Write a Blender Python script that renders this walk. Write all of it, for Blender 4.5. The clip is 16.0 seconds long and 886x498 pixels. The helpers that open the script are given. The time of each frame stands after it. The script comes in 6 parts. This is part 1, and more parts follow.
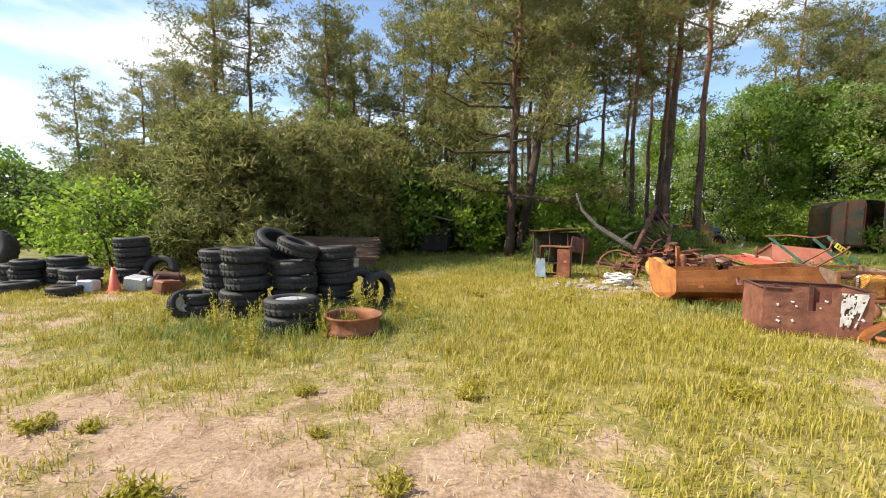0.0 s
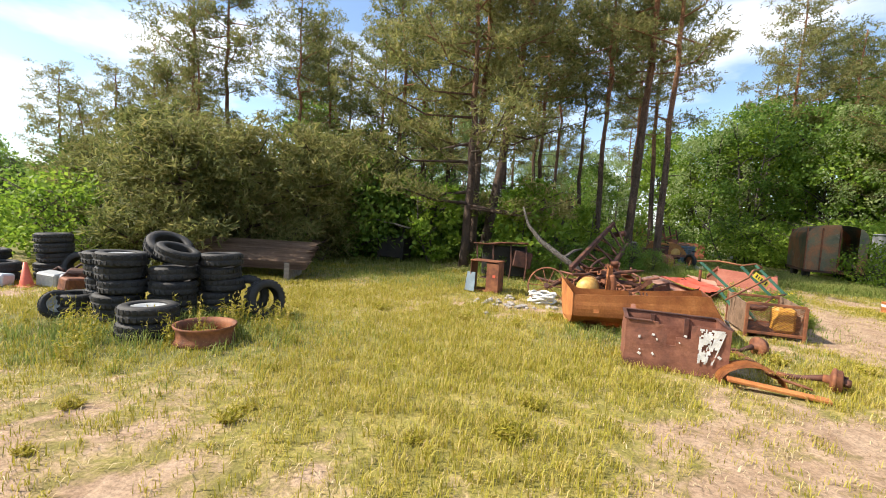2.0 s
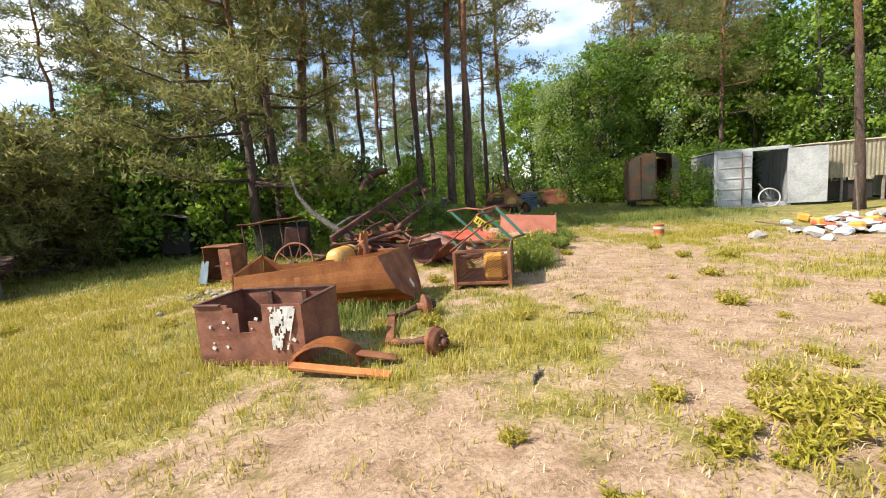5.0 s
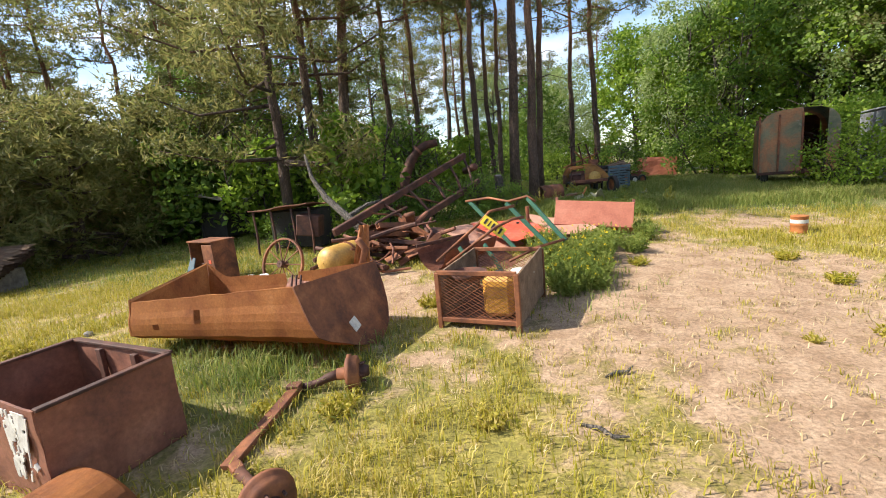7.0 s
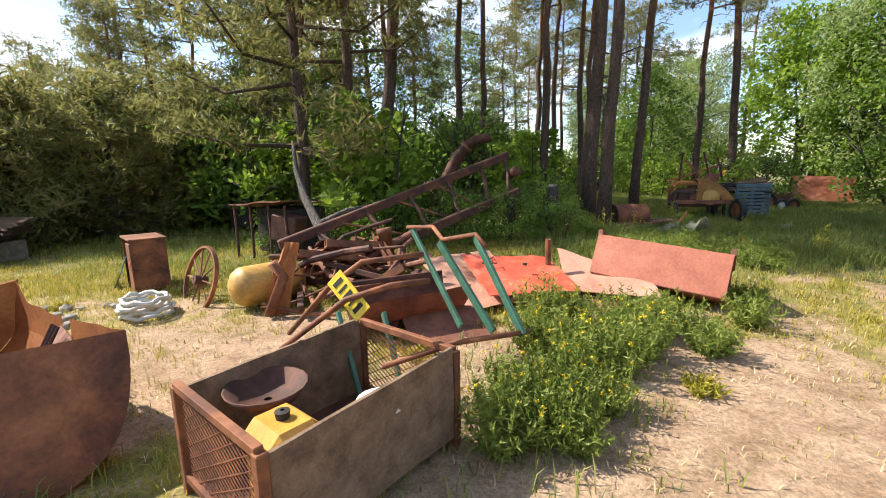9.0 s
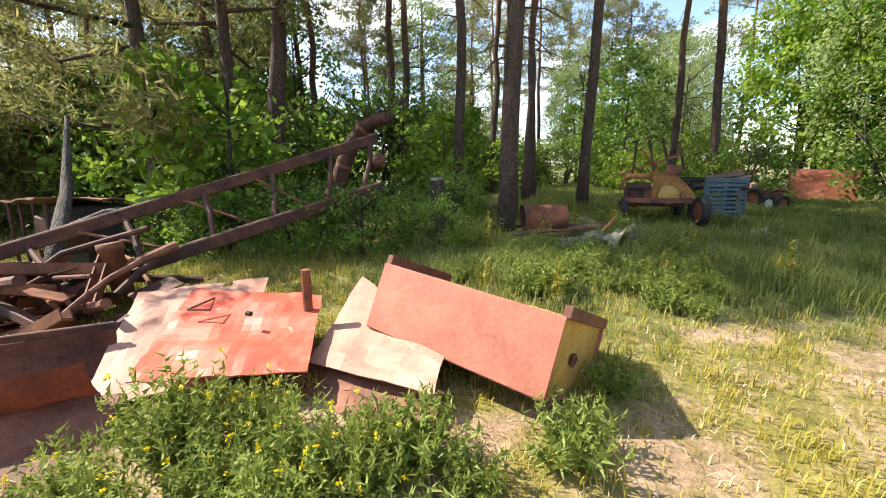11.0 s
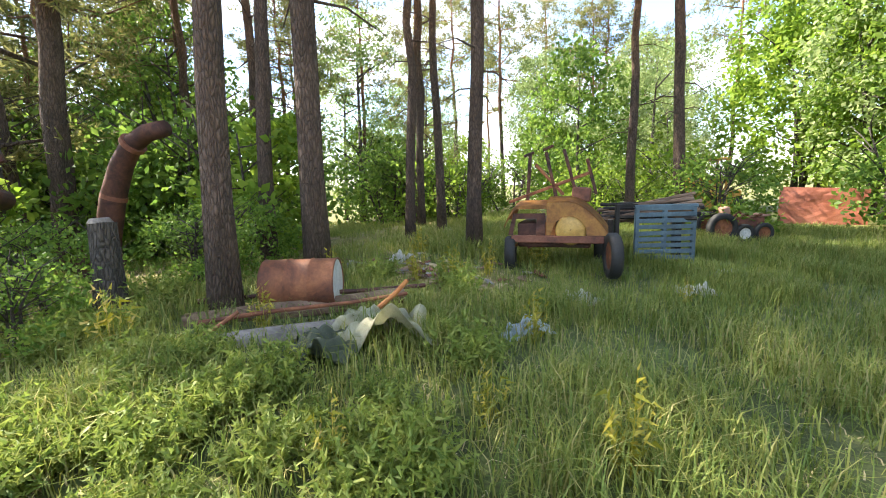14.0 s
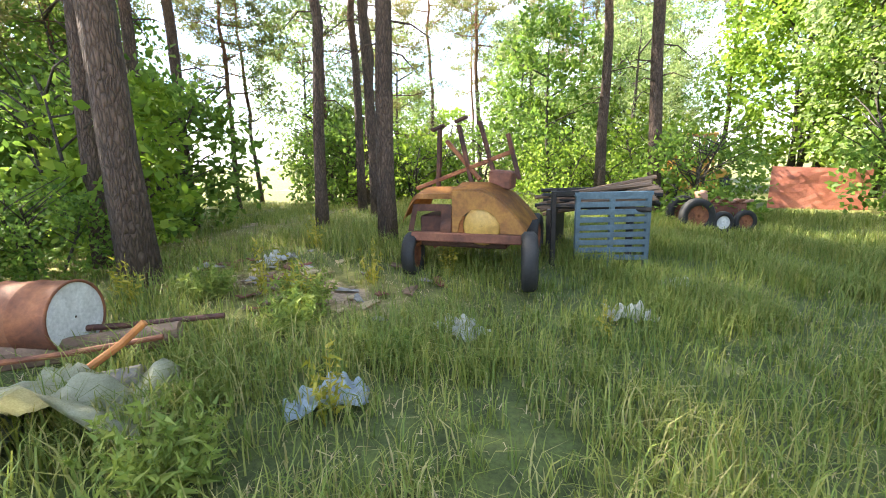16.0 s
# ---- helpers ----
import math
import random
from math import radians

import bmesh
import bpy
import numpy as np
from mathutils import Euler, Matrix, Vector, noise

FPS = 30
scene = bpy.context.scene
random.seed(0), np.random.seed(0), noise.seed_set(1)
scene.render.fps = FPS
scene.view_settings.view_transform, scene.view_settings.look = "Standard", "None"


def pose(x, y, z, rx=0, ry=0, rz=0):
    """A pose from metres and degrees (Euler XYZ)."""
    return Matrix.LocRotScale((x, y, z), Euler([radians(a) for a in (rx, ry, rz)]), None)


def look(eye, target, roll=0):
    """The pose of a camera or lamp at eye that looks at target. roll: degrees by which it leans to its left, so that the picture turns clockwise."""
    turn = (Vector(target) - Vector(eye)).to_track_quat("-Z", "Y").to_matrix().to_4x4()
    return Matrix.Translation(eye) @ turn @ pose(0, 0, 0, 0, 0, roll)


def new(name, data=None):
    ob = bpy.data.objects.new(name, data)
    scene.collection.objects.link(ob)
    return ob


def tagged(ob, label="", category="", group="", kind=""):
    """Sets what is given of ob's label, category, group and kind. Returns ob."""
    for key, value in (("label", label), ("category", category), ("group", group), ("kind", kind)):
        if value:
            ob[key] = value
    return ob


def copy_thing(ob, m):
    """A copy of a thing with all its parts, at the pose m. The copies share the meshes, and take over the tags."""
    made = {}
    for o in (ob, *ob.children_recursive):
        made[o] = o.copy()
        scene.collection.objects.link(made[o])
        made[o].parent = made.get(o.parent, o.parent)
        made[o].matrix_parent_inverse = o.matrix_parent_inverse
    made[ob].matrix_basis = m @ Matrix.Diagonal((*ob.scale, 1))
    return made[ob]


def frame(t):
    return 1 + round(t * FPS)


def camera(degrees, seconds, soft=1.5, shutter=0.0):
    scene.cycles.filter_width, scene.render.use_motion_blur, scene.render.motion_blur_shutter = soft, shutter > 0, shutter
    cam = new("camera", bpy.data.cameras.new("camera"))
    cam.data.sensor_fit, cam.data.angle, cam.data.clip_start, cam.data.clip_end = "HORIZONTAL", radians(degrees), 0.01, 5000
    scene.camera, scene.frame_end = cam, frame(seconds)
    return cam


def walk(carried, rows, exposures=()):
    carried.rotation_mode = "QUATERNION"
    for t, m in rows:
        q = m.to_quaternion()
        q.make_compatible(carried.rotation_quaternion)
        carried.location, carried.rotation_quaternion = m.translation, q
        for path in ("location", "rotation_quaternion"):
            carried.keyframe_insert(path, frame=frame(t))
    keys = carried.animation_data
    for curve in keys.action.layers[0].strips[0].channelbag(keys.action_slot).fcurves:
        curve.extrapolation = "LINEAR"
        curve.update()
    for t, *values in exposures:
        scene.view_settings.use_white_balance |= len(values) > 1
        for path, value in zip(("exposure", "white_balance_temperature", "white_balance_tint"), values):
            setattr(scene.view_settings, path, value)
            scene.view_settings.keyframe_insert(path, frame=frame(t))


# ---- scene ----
# camera and walk
cam = camera(92.0, 16.0, 1.0)
PATH = [
    (0, (-0.089, -0.223, 1.442), (-0.111, 1.772, 1.297), 0.9),
    (0.5, (0.294, -0.361, 1.527), (0.131, 1.625, 1.359), 0.2),
    (1, (0.708, -0.467, 1.625), (0.488, 1.515, 1.481), 1.4),
    (1.5, (1.193, -0.348, 1.673), (1.051, 1.643, 1.537), 2.0),
    (2, (1.85, -0.119, 1.703), (1.773, 1.875, 1.568), 3.5),
    (2.5, (2.711, 0.313, 1.561), (2.889, 2.301, 1.431), 1.6),
    (3, (3.586, 0.657, 1.443), (3.965, 2.617, 1.333), -1.1),
    (3.2, (3.873, 0.702, 1.43), (4.285, 2.655, 1.306), -1.8),
    (5.3, (6.227, 1.146, 1.542), (6.38, 3.121, 1.263), -5.2),
    (5.5, (6.352, 1.31, 1.553), (6.431, 3.287, 1.263), -4.7),
    (6, (6.787, 1.847, 1.579), (6.846, 3.815, 1.228), -4.8),
    (6.5, (7.222, 2.435, 1.609), (7.167, 4.4, 1.24), -5.9),
    (7, (7.537, 3.207, 1.643), (7.295, 5.158, 1.277), -5.4),
    (7.5, (7.867, 3.938, 1.653), (7.412, 5.857, 1.32), -4.3),
    (8, (8.271, 4.587, 1.71), (7.601, 6.438, 1.356), -2.4),
    (8.2, (8.466, 4.841, 1.703), (7.725, 6.664, 1.345), -2.4),
    (10.3, (9.689, 8.077, 1.501), (8.967, 9.91, 1.158), 0.7),
    (10.5, (9.932, 8.254, 1.551), (9.191, 10.078, 1.199), 0.5),
    (11, (10.296, 8.905, 1.562), (9.526, 10.709, 1.171), -0.7),
    (11.5, (10.608, 9.495, 1.532), (9.828, 11.296, 1.144), -0.7),
    (12, (10.896, 10.007, 1.518), (10.05, 11.785, 1.169), -0.4),
    (12.5, (11.221, 10.452, 1.597), (10.329, 12.209, 1.256), -1.5),
    (13, (11.388, 11.179, 1.613), (10.465, 12.925, 1.297), -1.2),
    (13.5, (11.595, 11.983, 1.533), (10.73, 13.759, 1.222), -0.6),
    (14, (11.941, 12.553, 1.549), (11.11, 14.349, 1.26), -1.7),
    (14.5, (12.185, 13.058, 1.584), (11.341, 14.844, 1.27), 0.2),
    (15, (12.297, 13.502, 1.585), (11.379, 15.253, 1.281), -0.1),
    (15.5, (12.416, 13.946, 1.562), (11.494, 15.689, 1.231), -0.5),
    (16, (12.617, 14.295, 1.6), (11.789, 16.071, 1.198), -1.5),
]
walk(cam, [(t, look(eye, target, roll)) for t, eye, target, roll in PATH], [(0, 0.95), (3, 1.05), (8.2, 1.05), (10.3, 1.35), (12.5, 1.65), (14, 2.3), (16, 2.7)])
# ---- sky and sun ----
SUN_TO = Vector((-0.7, -0.09, 0.7)).normalized()
world = bpy.data.worlds.new("sky")
scene.world = world
world.use_nodes = True
wn, wl = world.node_tree.nodes, world.node_tree.links
for n in list(wn):
    wn.remove(n)
sky = wn.new("ShaderNodeTexSky")
sky.sky_type = "NISHITA"
sky.sun_disc = False
sky.sun_elevation = math.asin(SUN_TO.z)
sky.sun_rotation = math.atan2(SUN_TO.x, SUN_TO.y)
sky.air_density, sky.dust_density, sky.ozone_density = 1.0, 0.6, 1.5
bg = wn.new("ShaderNodeBackground")
bg.inputs["Strength"].default_value = 0.125
wtc = wn.new("ShaderNodeTexCoord")
wmap = wn.new("ShaderNodeMapping")
wmap.inputs["Scale"].default_value = (1.6, 1.6, 4.5)
cloud = wn.new("ShaderNodeTexNoise")
cloud.inputs["Scale"].default_value, cloud.inputs["Detail"].default_value = 1.7, 7
cramp = wn.new("ShaderNodeValToRGB")
cramp.color_ramp.elements[0].position, cramp.color_ramp.elements[1].position = 0.47, 0.7
wmix = wn.new("ShaderNodeMix")
wmix.data_type = "RGBA"
wmix.inputs[7].default_value = (6.4, 6.5, 6.7, 1)
wout = wn.new("ShaderNodeOutputWorld")
wl.new(wtc.outputs["Generated"], wmap.inputs["Vector"])
wl.new(wmap.outputs[0], cloud.inputs["Vector"])
wl.new(cloud.outputs["Fac"], cramp.inputs[0])
wl.new(cramp.outputs[0], wmix.inputs[0])
wl.new(sky.outputs[0], wmix.inputs[6])
wl.new(wmix.outputs[2], bg.inputs["Color"])
wl.new(bg.outputs[0], wout.inputs["Surface"])
sun_data = bpy.data.lights.new("sun", "SUN")
sun_data.energy, sun_data.angle, sun_data.color = 4.8, radians(0.55), (1.0, 0.9, 0.76)
sun = new("sun", sun_data)
sun.matrix_world = look(SUN_TO * 60, (0, 0, 0))


# ---- materials ----
def material(name):
    m = bpy.data.materials.new(name)
    m.use_nodes = True
    return m, m.node_tree.nodes, m.node_tree.links, m.node_tree.nodes["Principled BSDF"]


def ramp(nodes, stops):
    r = nodes.new("ShaderNodeValToRGB")
    while len(r.color_ramp.elements) < len(stops):
        r.color_ramp.elements.new(0.5)
    for e, (p, c) in zip(r.color_ramp.elements, stops):
        e.position, e.color = p, (*c, 1)
    return r


def noise_tex(nodes, links, scale, detail=6.0, rough=0.6, coord=None, dist=0.0):
    n = nodes.new("ShaderNodeTexNoise")
    n.inputs["Scale"].default_value, n.inputs["Detail"].default_value = scale, detail
    n.inputs["Roughness"].default_value, n.inputs["Distortion"].default_value = rough, dist
    if coord:
        links.new(coord, n.inputs["Vector"])
    return n


def bump(nodes, links, height, bsdf, strength=0.3, distance=0.02):
    b = nodes.new("ShaderNodeBump")
    b.inputs["Strength"].default_value, b.inputs["Distance"].default_value = strength, distance
    links.new(height, b.inputs["Height"])
    links.new(b.outputs[0], bsdf.inputs["Normal"])
    return b


def mixed(nodes, links, fac, a, b):
    m = nodes.new("ShaderNodeMix")
    m.data_type = "RGBA"
    for sock, v in ((m.inputs[0], fac), (m.inputs[6], a), (m.inputs[7], b)):
        if isinstance(v, bpy.types.NodeSocket):
            links.new(v, sock)
        elif isinstance(v, tuple):
            sock.default_value = (*v, 1)
        else:
            sock.default_value = v
    return m.outputs[2]


def weathered(name, stops, scale=3.0, fine=28.0, rough=0.75, metal=0.0, spots=None, spot_at=0.62, bump_by=0.25, stretch=(1, 1, 1)):
    """A worn surface: blotches from a ramp, a finer grain over them, and optional patches of a second colour."""
    m, nodes, links, bsdf = material(name)
    tc = nodes.new("ShaderNodeTexCoord")
    mp = nodes.new("ShaderNodeMapping")
    mp.inputs["Scale"].default_value = stretch
    links.new(tc.outputs["Object"], mp.inputs["Vector"])
    co = mp.outputs[0]
    big = noise_tex(nodes, links, scale, 8, 0.65, co, 0.4)
    r = ramp(nodes, stops)
    links.new(big.outputs["Fac"], r.inputs[0])
    grain = noise_tex(nodes, links, fine, 5, 0.7, co)
    g = ramp(nodes, [(0.3, (0.62, 0.62, 0.62)), (0.72, (1.12, 1.12, 1.12))])
    links.new(grain.outputs["Fac"], g.inputs[0])
    mul = nodes.new("ShaderNodeMix")
    mul.data_type, mul.blend_type = "RGBA", "MULTIPLY"
    mul.inputs[0].default_value = 0.8
    links.new(r.outputs[0], mul.inputs[6])
    links.new(g.outputs[0], mul.inputs[7])
    col = mul.outputs[2]
    if spots:
        sp = noise_tex(nodes, links, scale * 1.4, 9, 0.7, co, 1.2)
        sr = ramp(nodes, [(spot_at, (0, 0, 0)), (spot_at + 0.03, (1, 1, 1))])
        links.new(sp.outputs["Fac"], sr.inputs[0])
        col = mixed(nodes, links, sr.outputs[0], col, spots)
    links.new(col, bsdf.inputs["Base Color"])
    bsdf.inputs["Roughness"].default_value, bsdf.inputs["Metallic"].default_value = rough, metal
    bump(nodes, links, grain.outputs["Fac"], bsdf, bump_by, 0.01)
    return m


def leafy(name, stops, glow=0.45, scale=0.6):
    """Leaves: a hue that varies by leaf and by tree, lit through from behind."""
    m, nodes, links, bsdf = material(name)
    geo = nodes.new("ShaderNodeNewGeometry")
    tc = nodes.new("ShaderNodeTexCoord")
    big = noise_tex(nodes, links, scale, 3, 0.6, tc.outputs["Object"])
    info = nodes.new("ShaderNodeObjectInfo")
    a = nodes.new("ShaderNodeMath")
    a.operation = "MULTIPLY_ADD"
    a.inputs[1].default_value, a.inputs[2].default_value = 0.62, -0.08
    links.new(geo.outputs["Random Per Island"], a.inputs[0])
    b = nodes.new("ShaderNodeMath")
    b.operation = "MULTIPLY_ADD"
    b.inputs[1].default_value = 0.5
    links.new(big.outputs["Fac"], b.inputs[0])
    links.new(a.outputs[0], b.inputs[2])
    c = nodes.new("ShaderNodeMath")
    c.operation = "MULTIPLY_ADD"
    c.inputs[1].default_value = 0.22
    links.new(info.outputs["Random"], c.inputs[0])
    links.new(b.outputs[0], c.inputs[2])
    r = ramp(nodes, stops)
    links.new(c.outputs[0], r.inputs[0])
    links.new(r.outputs[0], bsdf.inputs["Base Color"])
    bsdf.inputs["Roughness"].default_value = 0.55
    bsdf.inputs["Specular IOR Level"].default_value = 0.3
    tr = nodes.new("ShaderNodeBsdfTranslucent")
    links.new(r.outputs[0], tr.inputs["Color"])
    mx = nodes.new("ShaderNodeMixShader")
    mx.inputs[0].default_value = glow
    links.new(bsdf.outputs[0], mx.inputs[1])
    links.new(tr.outputs[0], mx.inputs[2])
    links.new(mx.outputs[0], nodes["Material Output"].inputs["Surface"])
    return m


def bark_material(name, low, high, turn_at, turn_over):
    m, nodes, links, bsdf = material(name)
    tc = nodes.new("ShaderNodeTexCoord")
    sep = nodes.new("ShaderNodeSeparateXYZ")
    links.new(tc.outputs["Object"], sep.inputs[0])
    mr = nodes.new("ShaderNodeMapRange")
    mr.inputs[1].default_value, mr.inputs[2].default_value = turn_at, turn_at + turn_over
    links.new(sep.outputs[2], mr.inputs[0])
    mp = nodes.new("ShaderNodeMapping")
    mp.inputs["Scale"].default_value = (1, 1, 0.28)
    links.new(tc.outputs["Object"], mp.inputs["Vector"])
    vor = nodes.new("ShaderNodeTexVoronoi")
    vor.inputs["Scale"].default_value = 34
    wob = noise_tex(nodes, links, 14, 4, 0.6, mp.outputs[0])
    bent = nodes.new("ShaderNodeVectorMath")
    bent.operation = "MULTIPLY_ADD"
    bent.inputs[1].default_value = (0.05, 0.05, 0.05)
    links.new(wob.outputs["Color"], bent.inputs[0])
    links.new(mp.outputs[0], bent.inputs[2])
    links.new(bent.outputs[0], vor.inputs["Vector"])
    nz = noise_tex(nodes, links, 9, 8, 0.7, mp.outputs[0])
    a = ramp(nodes, [(0.3, tuple(v * 0.45 for v in low)), (0.55, low), (0.8, tuple(v * 1.5 for v in low))])
    b = ramp(nodes, [(0.3, tuple(v * 0.55 for v in high)), (0.6, high), (0.8, tuple(min(1, v * 1.35) for v in high))])
    links.new(nz.outputs["Fac"], a.inputs[0])
    links.new(nz.outputs["Fac"], b.inputs[0])
    vor.feature = "DISTANCE_TO_EDGE"
    plates = ramp(nodes, [(0.0, (0.5, 0.47, 0.45)), (0.16, (0.9, 0.88, 0.87)), (0.4, (1.2, 1.16, 1.14))])
    links.new(vor.outputs["Distance"], plates.inputs[0])
    cracked = nodes.new("ShaderNodeMix")
    cracked.data_type, cracked.blend_type = "RGBA", "MULTIPLY"
    cracked.inputs[0].default_value = 0.85
    links.new(mixed(nodes, links, mr.outputs[0], a.outputs[0], b.outputs[0]), cracked.inputs[6])
    links.new(plates.outputs[0], cracked.inputs[7])
    links.new(cracked.outputs[2], bsdf.inputs["Base Color"])
    bsdf.inputs["Roughness"].default_value = 0.92
    bump(nodes, links, plates.outputs[0], bsdf, 0.9, 0.035)
    return m


RUST = [(0.28, (0.045, 0.018, 0.012)), (0.45, (0.16, 0.055, 0.025)), (0.6, (0.27, 0.1, 0.04)), (0.78, (0.36, 0.16, 0.07))]
M_RUST = weathered("rust", RUST, 3.5)
M_RUST_DARK = weathered("dark_rust", [(0.3, (0.025, 0.012, 0.01)), (0.5, (0.08, 0.03, 0.02)), (0.72, (0.17, 0.065, 0.035))], 4)
M_RUST_ORANGE = weathered("orange_rust", [(0.25, (0.14, 0.045, 0.018)), (0.45, (0.37, 0.13, 0.035)), (0.62, (0.5, 0.2, 0.055)), (0.8, (0.56, 0.27, 0.1))], 2.2, 40)
M_RUST_BROWN = weathered("brown_rust", [(0.3, (0.09, 0.035, 0.025)), (0.5, (0.2, 0.075, 0.045)), (0.7, (0.29, 0.12, 0.07))], 3.0, 30, spots=(0.62, 0.55, 0.44), spot_at=0.69)
M_RED_PRIMER = weathered("red_primer", [(0.3, (0.3, 0.09, 0.055)), (0.5, (0.42, 0.14, 0.085)), (0.75, (0.5, 0.2, 0.13))], 2.2, 40, 0.55, spots=(0.5, 0.3, 0.12), spot_at=0.72, bump_by=0.08)
M_RED_PAINT = weathered("red_paint", [(0.3, (0.5, 0.06, 0.03)), (0.5, (0.62, 0.11, 0.06)), (0.75, (0.66, 0.22, 0.15))], 2.5, 40, 0.5, spots=(0.62, 0.35, 0.26), spot_at=0.62, bump_by=0.08)
M_PINK_SHEET = weathered("faded_sheet", [(0.3, (0.36, 0.17, 0.12)), (0.55, (0.46, 0.25, 0.18)), (0.8, (0.52, 0.31, 0.24))], 2.0, 40, 0.6, bump_by=0.1)
M_TYRE = weathered("tyre_rubber", [(0.3, (0.012, 0.012, 0.013)), (0.6, (0.028, 0.027, 0.026)), (0.8, (0.05, 0.047, 0.043))], 5, 40, 0.72, bump_by=0.4)
M_YELLOW = weathered("faded_yellow_paint", [(0.3, (0.36, 0.19, 0.045)), (0.5, (0.55, 0.33, 0.08)), (0.75, (0.62, 0.42, 0.16))], 3, 30, 0.5, spots=(0.2, 0.08, 0.035), spot_at=0.68, bump_by=0.12)
M_ORANGE_PAINT = weathered("orange_paint", [(0.28, (0.1, 0.04, 0.018)), (0.45, (0.25, 0.105, 0.028)), (0.62, (0.4, 0.19, 0.04)), (0.82, (0.48, 0.26, 0.075))], 3.4, 30, 0.65, spots=(0.1, 0.04, 0.02), spot_at=0.64, bump_by=0.15)
M_GREEN = weathered("green_paint", [(0.3, (0.02, 0.07, 0.045)), (0.6, (0.045, 0.15, 0.1)), (0.8, (0.1, 0.2, 0.14))], 4, 30, 0.5, spots=(0.16, 0.07, 0.035), spot_at=0.63)
M_BLUE = weathered("blue_grey_paint", [(0.3, (0.05, 0.08, 0.1)), (0.6, (0.1, 0.16, 0.2)), (0.8, (0.17, 0.23, 0.26))], 3, 30, 0.6, spots=(0.13, 0.08, 0.05), spot_at=0.66)
M_GREY_STEEL = weathered("grey_painted_steel", [(0.3, (0.28, 0.29, 0.3)), (0.55, (0.42, 0.44, 0.45)), (0.8, (0.55, 0.57, 0.58))], 1.3, 20, 0.5, spots=(0.26, 0.13, 0.08), spot_at=0.69, bump_by=0.1)
M_PALE_STEEL = weathered("cream_painted_steel", [(0.3, (0.42, 0.38, 0.28)), (0.55, (0.58, 0.53, 0.4)), (0.8, (0.66, 0.62, 0.5))], 1.3, 20, 0.5, spots=(0.3, 0.15, 0.08), spot_at=0.66, bump_by=0.1)
M_WAGON = weathered("camouflaged_wagon_paint", [(0.3, (0.06, 0.08, 0.05)), (0.45, (0.15, 0.15, 0.09)), (0.56, (0.33, 0.14, 0.06)), (0.75, (0.42, 0.3, 0.15))], 1.0, 22, 0.6, spots=(0.22, 0.2, 0.17), spot_at=0.63, bump_by=0.15)
M_WOOD_GREY = weathered("weathered_wood", [(0.3, (0.12, 0.1, 0.085)), (0.55, (0.25, 0.22, 0.19)), (0.8, (0.38, 0.34, 0.3))], 4, 40, 0.85, stretch=(0.25, 2, 2), bump_by=0.5)
M_WOOD_BROWN = weathered("brown_wood", [(0.3, (0.1, 0.06, 0.035)), (0.55, (0.22, 0.14, 0.09)), (0.8, (0.33, 0.23, 0.16))], 4, 40, 0.85, stretch=(0.25, 2, 2), bump_by=0.5)
M_WHITE = weathered("dirty_white", [(0.3, (0.5, 0.49, 0.46)), (0.6, (0.68, 0.67, 0.64)), (0.8, (0.78, 0.77, 0.75))], 6, 40, 0.6, bump_by=0.1)
M_CLOTH = weathered("canvas", [(0.3, (0.36, 0.35, 0.23)), (0.55, (0.52, 0.51, 0.36)), (0.8, (0.62, 0.6, 0.47))], 5, 120, 0.9, bump_by=0.2)
M_CLOTH_DARK = weathered("dark_canvas", [(0.3, (0.08, 0.1, 0.07)), (0.6, (0.15, 0.17, 0.12))], 5, 120, 0.9)
M_BLACK = weathered("sooty_black", [(0.3, (0.01, 0.009, 0.008)), (0.7, (0.035, 0.03, 0.026))], 5, 30, 0.8)
M_CONE = weathered("orange_red_plastic", [(0.3, (0.6, 0.1, 0.05)), (0.7, (0.72, 0.16, 0.09))], 4, 30, 0.5, bump_by=0.05)
M_PLASTIC_YELLOW = weathered("amber_plastic", [(0.3, (0.5, 0.24, 0.03)), (0.7, (0.66, 0.36, 0.07))], 3, 30, 0.45, bump_by=0.08)
M_SIGN = weathered("sign_yellow", [(0.3, (0.65, 0.47, 0.02)), (0.7, (0.75, 0.58, 0.04))], 4, 30, 0.4, bump_by=0.03)
M_STONE = weathered("rubble", [(0.3, (0.2, 0.18, 0.16)), (0.55, (0.36, 0.33, 0.3)), (0.8, (0.5, 0.47, 0.43))], 5, 30, 0.9)
M_DEBRIS_BLUE = weathered("pale_blue_plastic", [(0.3, (0.42, 0.5, 0.58)), (0.7, (0.6, 0.67, 0.72))], 5, 30, 0.5, bump_by=0.05)
M_BARK_PINE = bark_material("pine_bark", (0.12, 0.082, 0.062), (0.36, 0.17, 0.08), 4.0, 4.5)
M_BARK_LEAF = bark_material("leaf_tree_bark", (0.1, 0.085, 0.07), (0.13, 0.115, 0.1), 3, 6)
M_DEADWOOD = bark_material("bare_wood", (0.15, 0.135, 0.12), (0.19, 0.17, 0.155), 1, 5)
M_NEEDLES = leafy("pine_needles", [(0.15, (0.085, 0.105, 0.036)), (0.45, (0.18, 0.2, 0.06)), (0.8, (0.28, 0.265, 0.095)), (1.0, (0.33, 0.26, 0.11))], 0.55, 0.5)
M_LEAVES = leafy("green_leaves", [(0.15, (0.06, 0.12, 0.022)), (0.5, (0.125, 0.22, 0.035)), (0.9, (0.22, 0.32, 0.055))], 0.55, 0.5)
